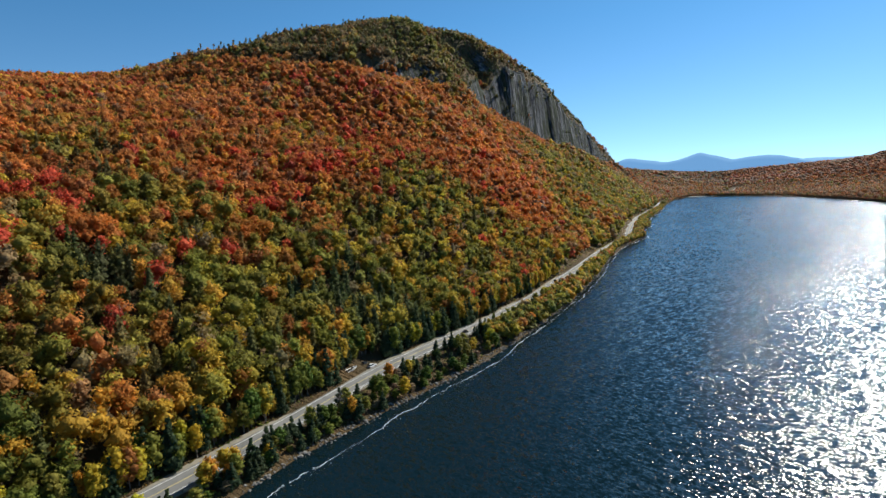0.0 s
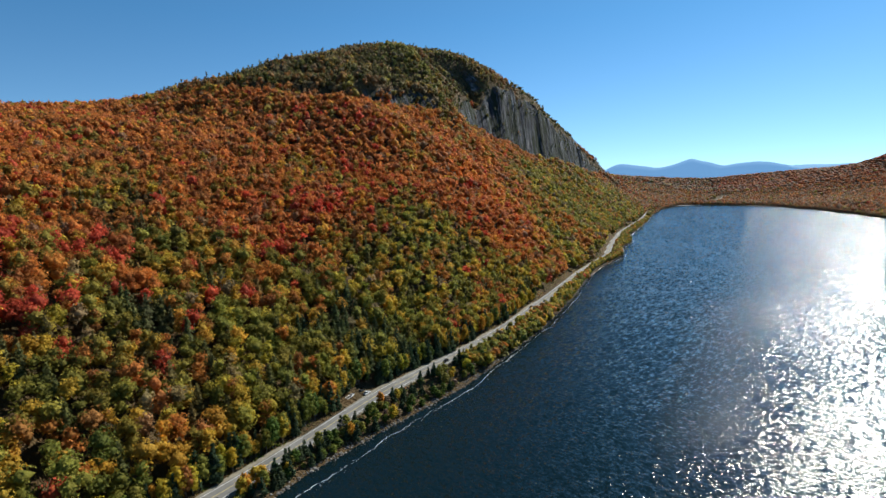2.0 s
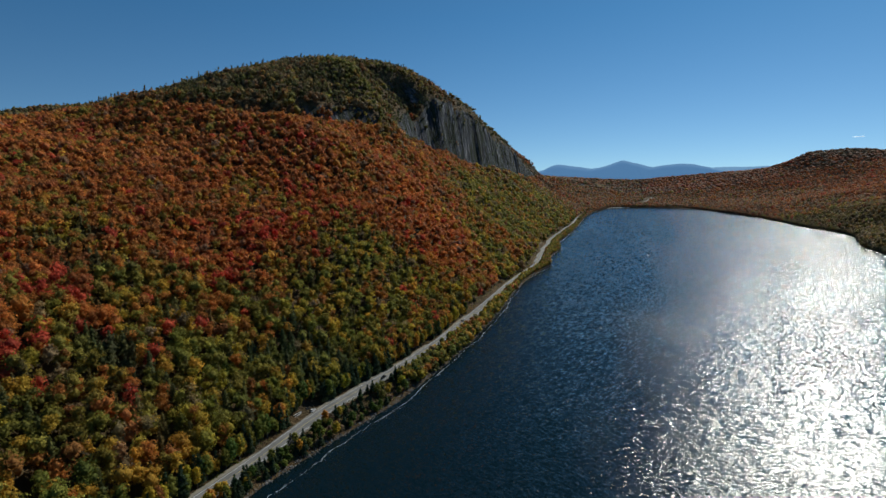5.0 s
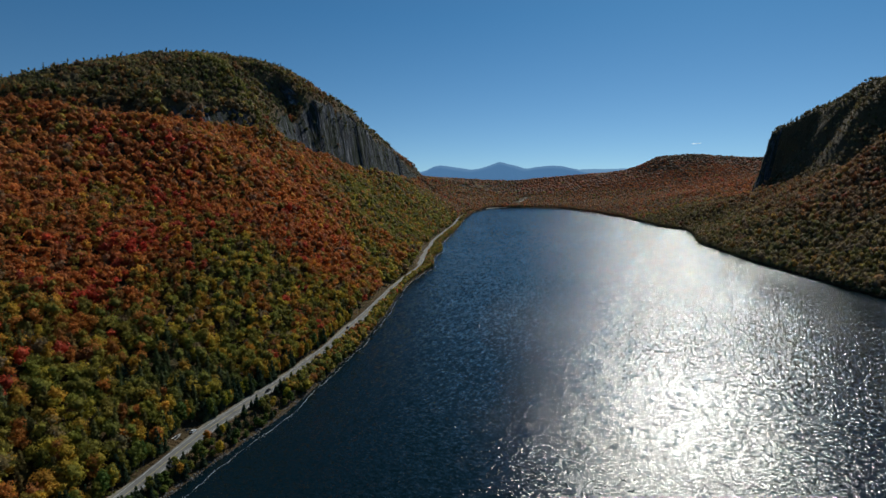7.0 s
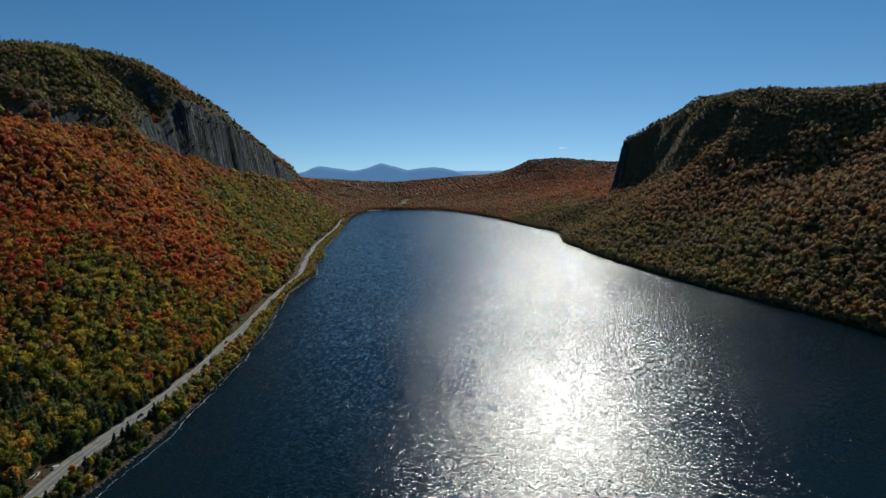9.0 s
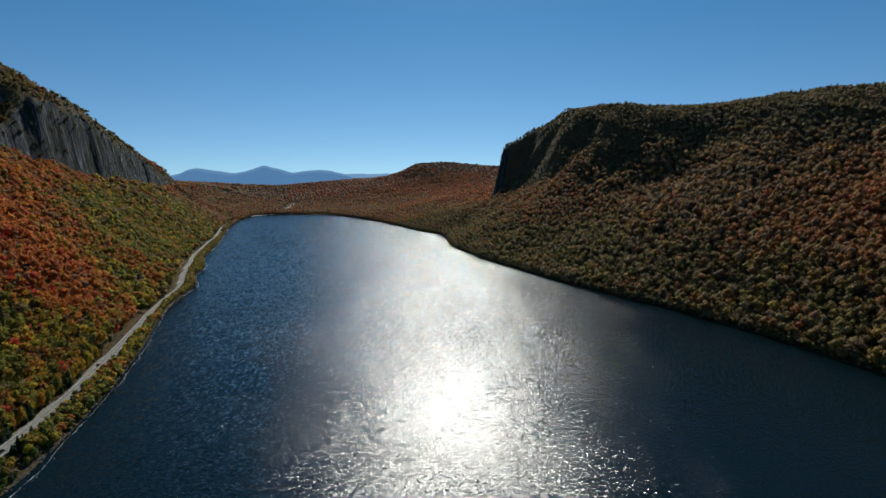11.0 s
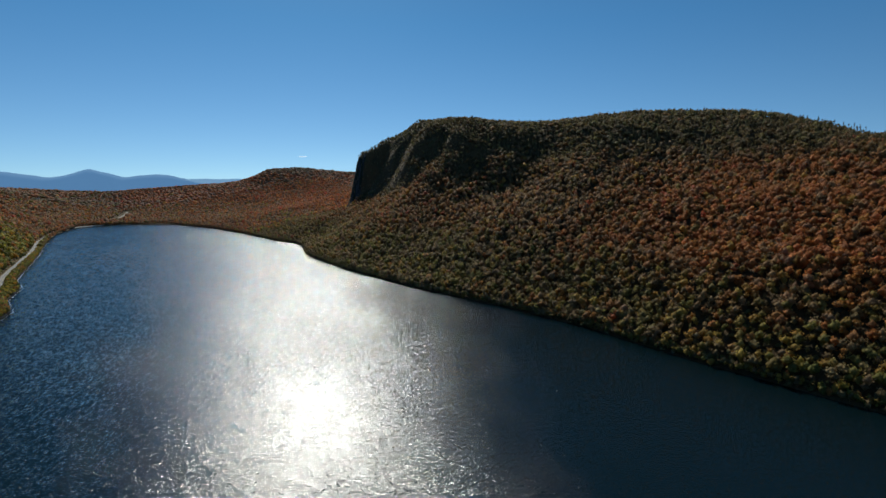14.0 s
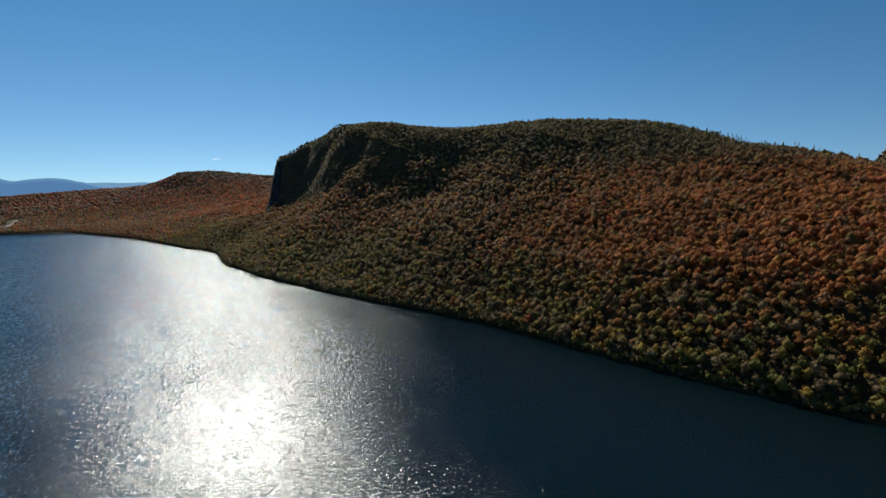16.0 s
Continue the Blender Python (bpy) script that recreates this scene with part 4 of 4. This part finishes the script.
def boat_trailer(m):
    """A motorboat on its road trailer."""
    t = thing("boat_trailer", "white motorboat on a road trailer in the lay-by", "boat", m, "vehicles by the road")
    gel = material("white_gelcoat", 0.3, 0, (0.8, 0.8, 0.78))[0]
    bm = bmesh.new()
    rings = []
    for k in range(9):
        u = k / 8
        y, w = -3.0 + 6.2 * u, 1.1 * (1 - max(0, u - 0.45) ** 2 * 3.0)
        keel = 0.6 + 0.55 * max(0, u - 0.5) ** 2 * 4
        rings.append([bm.verts.new(p) for p in ((0, y, keel), (w * 0.75, y, keel + 0.25), (w, y, 1.45 + u * 0.25), (w * 0.8, y, 1.42 + u * 0.25), (w * 0.7, y, 0.95 + u * 0.3), (-w * 0.7, y, 0.95 + u * 0.3), (-w * 0.8, y, 1.42 + u * 0.25), (-w, y, 1.45 + u * 0.25), (-w * 0.75, y, keel + 0.25))])
    for a, b in zip(rings, rings[1:]):
        for i in range(9):
            bm.faces.new((a[i], a[(i + 1) % 9], b[(i + 1) % 9], b[i]))
    bm.faces.new(rings[0][::-1])
    bm.faces.new(rings[-1])
    bmesh.ops.recalc_face_normals(bm, faces=bm.faces[:])
    hull = part("hull", bm, gel, t)
    part("windscreen", box(bmesh.new(), -0.7, 0.7, 0.5, 0.56, 1.5, 2.0, 0.02), GLASS, hull)
    for sy in (-1.8, -0.5):
        part("seat", box(bmesh.new(), -0.55, 0.55, sy, sy + 0.5, 1.05, 1.5, 0.06), CHASSIS, hull)
    part("outboard_motor", box(bmesh.new(), -0.22, 0.22, -3.45, -3.0, 0.7, 1.9, 0.1), CHASSIS, hull)
    bm = box(bmesh.new(), -0.9, -0.8, -2.6, 1.6, 0.42, 0.52)
    box(bm, 0.8, 0.9, -2.6, 1.6, 0.42, 0.52)
    box(bm, -0.05, 0.05, 0.8, 4.4, 0.42, 0.52)
    box(bm, -0.9, 0.9, -1.2, -1.1, 0.40, 0.5)
    box(bm, -0.9, 0.9, 1.5, 1.6, 0.42, 0.52)
    part("trailer_frame", bm, STEEL, t)
    for sx in (-1.05, 1.05):
        wheel(t, sx, -1.1, 0.32)
    part("jockey_wheel", tube(bmesh.new(), (0, 4.2, 0.0), (0, 4.2, 0.7), 0.06, 0.06, 8), STEEL, t)


boat_trailer(on_road(177.5, -9.6))

# ---- rocky bank, foam and lakeside growth ----
ROCK = gravel_material("grey_shore_stone", (0.07, 0.065, 0.06), (0.24, 0.225, 0.2))
g = np.random.default_rng(77)


def boulders(name, label, y0, y1, count):
    y = g.uniform(y0, y1, count)
    d = g.normal(0.7, 1.2, count).clip(-1.5, 4)
    x = along(SHORE_L, y) - d
    r = g.uniform(0.18, 0.6, count) * np.where(g.uniform(size=count) > 0.9, 1.6, 1)
    z = np.maximum(height(x, y), -0.3) + r * 0.15
    me = foliage_mesh(name, np.stack([x, y, z], 1), np.stack([r * g.uniform(0.8, 1.4, count), r * g.uniform(0.8, 1.3, count), r * 0.7], 1), np.ones((count, 3)), 5)
    me.materials.clear()
    me.materials.append(ROCK)
    me.polygons.foreach_set("use_smooth", np.zeros(len(me.polygons), bool))
    return tagged(new(name, me), label, "rocks", kind="stuff")


boulders("shore_rocks", "grey boulders and broken stone along the waterline", 60, 1000, 2000)

FOAM, n, l, b = material("white_foam", 0.9, 0, (0.8, 0.82, 0.83))


def foam_line():
    """Broken white surf that runs a few metres off the bank."""
    v, f = [], []
    yy = np.arange(60, 1750, 0.8)
    base = along(SHORE_L, yy)
    base = np.convolve(np.r_[base[:18], base, base[-18:]], np.ones(37) / 37, "valid")
    off = np.interp(yy, [60, 130, 180, 300, 700, 760, 900, 1750], [7.5, 8, 5.0, 3.0, 3.0, 5, 3, 3]) + (fractal(yy, 0 * yy, 26, 61) - 0.5) * 4.5 + (fractal(yy, 0 * yy + 3, 6, 62) - 0.5) * 2.6
    off = off + (hash2(np.arange(len(yy)) * 1.0, 2.0, 5) - 0.5) * 0.35
    w = 0.10 + 0.9 * (fractal(yy, 0 * yy + 9, 9, 71, 3) - 0.4).clip(0, 1) + 0.5 * (hash2(np.arange(len(yy)) * 1.0, 5.0, 8) - 0.5).clip(0, 1)
    w = w * (0.27 + yy / 1250)
    for i, y in enumerate(yy):
        x = base[i] + off[i]
        v += [(x - w[i] / 2, y, 0.03), (x, y, 0.03 + min(w[i], 1) * 0.18), (x + w[i] / 2, y, 0.03)]
    for i in range(len(yy) - 1):
        if hash2(float(i // 2), 1.0, 4) > 0.05:
            f += [(3 * i, 3 * i + 1, 3 * i + 4, 3 * i + 3), (3 * i + 1, 3 * i + 2, 3 * i + 5, 3 * i + 4)]
    for k in range(420):  # loose flecks beside the line
        i = int(hash2(float(k), 3.0, 6) * (len(yy) - 1) * hash2(float(k), 8.0, 3))
        x, r = base[i] + off[i] + (hash2(float(k), 4.0, 7) - 0.35) * 4, 0.05 + 0.13 * hash2(float(k), 6.0, 9)
        m = len(v)
        v += [(x - r * 0.5, yy[i] - r, 0.03), (x + r * 0.4, yy[i] - r * 0.6, 0.03), (x + r * 0.6, yy[i] + r, 0.04), (x - r * 0.3, yy[i] + r * 1.4, 0.03)]
        f.append((m, m + 1, m + 2, m + 3))
    return tagged(new("foam", mesh_from("foam", v, f, [FOAM])), "broken line of white foam on the water", "foam", kind="stuff")


foam_line()

# ---- roadside trees ----
BARK = gravel_material("grey_bark", (0.09, 0.075, 0.06), (0.24, 0.21, 0.18))


def leaf_material(name, colour):
    m, n, l, b = material(name, 0.7)
    info = n.new("ShaderNodeObjectInfo")
    t = noise_node(n, l, 1.1, 4)
    r = ramp(n, l, t.outputs[0], [(0.28, tuple(c * 0.5 for c in colour)), (0.72, tuple(min(c * 1.25, 1) for c in colour))])
    hs = n.new("ShaderNodeHueSaturation")
    mr = n.new("ShaderNodeMapRange")
    mr.inputs["To Min"].default_value, mr.inputs["To Max"].default_value = 0.47, 0.53
    l.new(info.outputs["Random"], mr.inputs["Value"])
    l.new(mr.outputs[0], hs.inputs["Hue"])
    l.new(r.outputs[0], hs.inputs["Color"])
    l.new(hs.outputs[0], b.inputs["Base Color"])
    b.inputs["Specular IOR Level"].default_value = 0.15
    u = bump(n, l, b, t.outputs[0], 1.0, 0.8)
    leaf_glow(m, n, l, b, hs.outputs[0], u)
    return m


LEAF = {k: leaf_material("leaves_" + k, PALETTE[k]) for k in KINDS}
WORDS = {"green": "green", "olive": "olive green", "yellow": "yellow", "gold": "golden yellow", "orange": "orange", "rust": "rust red", "red": "crimson red", "brown": "thin brown"}


def crown_mesh(form, seed):
    """Lobes of foliage with ragged sprays of leaves; unit tree height 1."""
    q = random.Random(seed)
    bm = bmesh.new()
    lobes = []
    if form == "conifer":
        for k in range(9):
            u = k / 8
            for j in range(5 if k < 6 else 2):
                a = q.uniform(0, 6.28)
                rad = 0.15 * (1 - u) + 0.01
                lobes.append((Vector((math.cos(a) * rad, math.sin(a) * rad, 0.12 + 0.8 * u)), 0.075 * (1 - u) + 0.03, 0.75))
    else:
        count = 15 if form == "round" else 12
        for k in range(count):
            u = (k + 0.5) / count
            a = k * 2.4 + q.uniform(-0.4, 0.4)
            belly = math.sin(math.pi * min(0.98, 0.12 + u * 0.86)) ** 0.8
            rad = (0.19 if form == "round" else 0.12) * belly * q.uniform(0.7, 1.1)
            lobes.append((Vector((math.cos(a) * rad, math.sin(a) * rad, (0.30 if form != "bush" else 0.15) + 0.62 * u)), (0.125 if form == "round" else 0.10) * q.uniform(0.8, 1.15), 0.95))
    for c, r, flat in lobes:
        m = Matrix.Translation(c) @ Matrix.Rotation(q.uniform(0, 6.28), 4, "Z") @ Matrix.Diagonal((r * 0.8, r * 0.8, r * flat * 0.8, 1))
        res = bmesh.ops.create_icosphere(bm, subdivisions=1, radius=1.0, matrix=m)
        for v in res["verts"]:
            v.co = c + (v.co - c) * q.uniform(0.75, 1.25)
        for _ in range(26):
            d = Vector((q.gauss(0, 1), q.gauss(0, 1), q.gauss(0.2, 1))).normalized()
            p = c + Vector((d.x * r, d.y * r, d.z * r * flat)) * q.uniform(0.85, 1.35)
            s = q.uniform(0.018, 0.042)
            e1 = d.orthogonal().normalized() * s
            e1.rotate(Matrix.Rotation(q.uniform(0, 6.28), 3, d))
            e2 = d.cross(e1).normalized() * s + d * s * q.uniform(-0.6, 0.6)
            bm.faces.new([bm.verts.new(p + k * 1.25) for k in (e1, e2, -e1 - e2 * 0.4)])
    for f in bm.faces:
        f.smooth = True
    return bm


def trunk_mesh(form, seed):
    q = random.Random(seed + 50)
    bm = bmesh.new()
    top = 0.9 if form == "conifer" else 0.72
    pts = [Vector((q.uniform(-0.01, 0.01) * k, q.uniform(-0.01, 0.01) * k, top * k / 4 - 0.02)) for k in range(5)]
    for k in range(4):
        tube(bm, pts[k], pts[k + 1], 0.018 * (1 - k * 0.2), 0.018 * (0.8 - k * 0.2) + 0.001, 6)
    if form != "conifer":
        for k in range(5):
            a = k * 2.4 + q.uniform(-0.5, 0.5)
            s = pts[1 + k % 3]
            tube(bm, s, s + Vector((math.cos(a) * 0.13, math.sin(a) * 0.13, q.uniform(0.1, 0.2))), 0.008, 0.003, 5)
    return bm


PROTO = {}


def tree(x, y, z, form, colour, high, wide, label, group):
    key = (form, colour, random.randrange(2))
    m = pose(x, y, z, 0, 0, random.uniform(0, 360))
    if key not in PROTO:
        t = thing("bush" if form == "bush" else "tree", label, "bush" if form == "bush" else "tree", m, group)
        seed = len(PROTO) * 7 + 3
        part("trunk", trunk_mesh(form, seed), BARK, t)
        part("crown", crown_mesh(form, seed), LEAF[colour], t)
        PROTO[key] = t
    else:
        t = copy_thing(PROTO[key], m)
        t["label"] = label
    t.scale = (wide, wide, high)
    return t


def bank_scrub():
    """Low dry growth that covers the bank and the foot of the woods."""
    g = np.random.default_rng(91)
    y = g.uniform(40, 1500, 26000)
    y = 40 + (y - 40) ** 1.25 / 1460 ** 0.25
    x0, x1 = along(ROAD, y) - 13, along(SHORE_L, y) - 3
    x = x0 + (x1 - x0) * g.uniform(size=len(y))
    keep = np.abs(x - along(ROAD, y)) > 6.3
    keep &= ~((y > 166) & (y < 204) & (x < along(ROAD, y)))
    x, y = x[keep], y[keep]
    n = len(x)
    p = np.stack([x, y, height(x, y) + g.uniform(0.0, 0.5, n)], 1)
    col = COLS[g.choice([KINDS.index(k) for k in ("olive", "brown", "green", "gold", "rust")], n, p=[0.4, 0.3, 0.2, 0.05, 0.05])] * g.uniform(0.4, 0.9, (n, 1))
    out = np.tile([0.3, 0.1, 1.0], (n, 1))
    few = slice(0, 40)
    me = foliage_mesh("scrub", p[few], np.full((40, 3), 0.5), col[few], 9, (p, g.uniform(0.25, 0.75, n), col, out))
    return tagged(new("scrub", me), "dry grass and low scrub on the bank beside the road", "scrub", kind="stuff")


bank_scrub()
random.seed(11)
# on the bank between road and water
yb, made = 56.0, 0
while made < 215:
    yb += random.uniform(0.5, 1.7) * (1 + max(0, yb - 170) / 300)
    xr, xl = road_at(yb, 6.9)[0], float(along(SHORE_L, yb)) - 2.2
    if xl - xr < 0.8 or random.random() < 0.1:
        continue
    x = random.uniform(xr, xl)
    z = float(height(x, yb)) - 0.15
    u = random.random()
    made += 1
    if u < 0.36:
        h = random.uniform(4.5, 8.5)
        tree(x, yb, z, "conifer", "conifer", h, h * 1.15, "dark green cedar on the lake bank", "trees on the lake bank")
    elif u < 0.66:
        h = random.uniform(4.5, 8.5)
        c = random.choice(["gold", "yellow", "olive", "olive", "green", "green"])
        tree(x, yb, z, "round", c, h, h * 1.15, WORDS[c] + " autumn tree on the lake bank", "trees on the lake bank")
    else:
        h = random.uniform(2.5, 5)
        c = random.choice(["green", "olive", "brown", "olive"])
        tree(x, yb, z, "bush", c, h, h * 2.1, WORDS[c] + " bush on the stony lake bank", "bushes on the lake bank")
# the front rows on the hill side of the road
yb = 50.0
while yb < 430:
    yb += random.uniform(1.0, 2.3)
    o = random.uniform(-10.8, -7.0) if not 168 < yb < 198 else random.uniform(-14.2, -12.0)
    x, yy, _ = road_at(yb, o)
    z = float(height(x, yy)) - 0.2
    dark = 196 < yb < 262
    u = random.random()
    if u < (0.75 if dark else 0.2):
        h = random.uniform(10, 16)
        tree(x, yy, z, "conifer", "conifer", h, h * 0.8, "tall dark green conifer at the roadside", "trees along the road")
    else:
        h = random.uniform(7, 14)
        c = random.choices(["olive", "yellow", "green", "gold", "orange", "rust"], [2, 6, 1, 3, 0.6, 0.2] if yb > 262 else [5, 3, 2.5, 1.5, 0.4, 0.3])[0]
        tree(x, yy, z, "tall" if yb > 262 else random.choice(["round", "tall"]), c, h, h * 0.95, WORDS[c] + " autumn tree at the roadside", "trees along the road")

# ---- bare trees ----
def bare_tree(x, y, high):
    t = thing("tree", "leafless grey tree with thin spreading branches", "tree", pose(x, y, float(height(x, y)) - 0.2, 0, 0, random.uniform(0, 360)), "bare trees")
    bm = bmesh.new()
    tube(bm, (0, 0, 0), (0.2, 0.1, high * 0.55), 0.22, 0.12)
    tube(bm, (0.2, 0.1, high * 0.55), (0.1, 0.3, high), 0.12, 0.03)
    part("trunk", bm, BARK, t)
    bm = bmesh.new()
    for k in range(16):
        a, h = k * 2.4, high * random.uniform(0.3, 0.85)
        tip = Vector((math.cos(a), math.sin(a), random.uniform(0.5, 1.1))) * high * random.uniform(0.16, 0.3)
        root = Vector((0.15, 0.1, h))
        tube(bm, root, root + tip, 0.07, 0.025, 5)
        for j in range(3):
            s = root + tip * random.uniform(0.4, 0.9)
            tube(bm, s, s + Vector((random.uniform(-1, 1), random.uniform(-1, 1), random.uniform(0.3, 1.2))) * high * 0.09, 0.03, 0.012, 4)
    part("branches", bm, BARK, t)


for bx, by, bh in ((-106.5, 143, 9), (-109.5, 101, 8), (-170, 112, 17), (-186, 140, 16), (-150, 128, 15), (-205, 175, 16)):
    bare_tree(bx, by, bh)

# ---- lake head: cottages and a gravel track ----
WALL_WHITE = gravel_material("white_clapboard", (0.62, 0.62, 0.6), (0.75, 0.75, 0.73))
ROOF_GREY = gravel_material("grey_shingle_roof", (0.1, 0.1, 0.11), (0.2, 0.2, 0.21))


def cottage(x, y, turn, wide, deep):
    c = thing("cottage", "small white cottage with a grey gable roof by the lake", "house", pose(x, y, float(height(x, y)) - 0.3, 0, 0, turn), "cottages at the lake head")
    w, d = wide / 2, deep / 2
    part("walls", box(bmesh.new(), -w, w, -d, d, 0, 3.4), WALL_WHITE, c)
    bm = bmesh.new()
    a = [bm.verts.new(p) for p in ((-w - 0.4, -d - 0.4, 3.3), (0, -d - 0.4, 5.8), (w + 0.4, -d - 0.4, 3.3))]
    b = [bm.verts.new(p) for p in ((-w - 0.4, d + 0.4, 3.3), (0, d + 0.4, 5.8), (w + 0.4, d + 0.4, 3.3))]
    bm.faces.new(a)
    bm.faces.new(b[::-1])
    for i in range(3):
        bm.faces.new((a[i], b[i], b[(i + 1) % 3], a[(i + 1) % 3]))
    bmesh.ops.recalc_face_normals(bm, faces=bm.faces[:])
    roof = part("roof", bm, ROOF_GREY, c)
    part("chimney", box(bmesh.new(), -0.35, 0.35, 0.6, 1.3, 4.8, 6.7), POST_WOOD, roof)
    part("door", box(bmesh.new(), -0.45, 0.45, -d - 0.05, -d + 0.02, 0.1, 2.15), POST_WOOD, c)
    for wx in (-w * 0.6, w * 0.6):
        part("window", box(bmesh.new(), wx - 0.5, wx + 0.5, -d - 0.05, -d + 0.02, 1.1, 2.3), GLASS, c)


cottage(-24, 2392, 10, 8, 7)
cottage(24, 2405, -8, 9, 7)
cottage(66, 2410, 5, 7, 6)
cottage(-182, 3184, 3, 15, 10)


def beach():
    """A pale strip of sand at the head of the lake."""
    v, f = [], []
    xs = np.arange(-24, 74, 2.0)
    y0 = np.interp(xs, [-45, -40, 0, 60, 145], [2240, 2252, 2346, 2382, 2398])
    for x, y in zip(xs, y0):
        deep = 13 + 5 * (float(lattice(x / 14, 0.7, 3)) - 0.5)
        for k in range(4):
            yy = y - 3 + deep * k / 3
            v.append((x, yy, max(float(height(x, yy)) + 0.3, 0.12 + 0.5 * k)))
    for i in range(len(xs) - 1):
        for k in range(3):
            f.append((4 * i + k, 4 * i + 4 + k, 4 * i + 5 + k, 4 * i + 1 + k))
    return tagged(new("beach", mesh_from("beach", v, f, [SAND])), "narrow pale sand beach at the head of the lake", "beach", kind="structure")


SAND = gravel_material("pale_beach_sand", (0.34, 0.31, 0.25), (0.5, 0.46, 0.38))
beach()


def track():
    v, f = [], []
    yy = np.arange(2680, 3010, 10.0)
    for y in yy:
        xc = float(along(ROAD, y))
        for o in (-5.5, 5.5):
            v.append((xc + o, y, float(height(xc + o, y)) + 0.35))
    for i in range(len(yy) - 1):
        f.append((2 * i, 2 * i + 1, 2 * i + 3, 2 * i + 2))
    return tagged(new("track", mesh_from("track", v, f, [GRAVEL])), "pale gravel road running up the wooded valley", "road", kind="structure")


track()
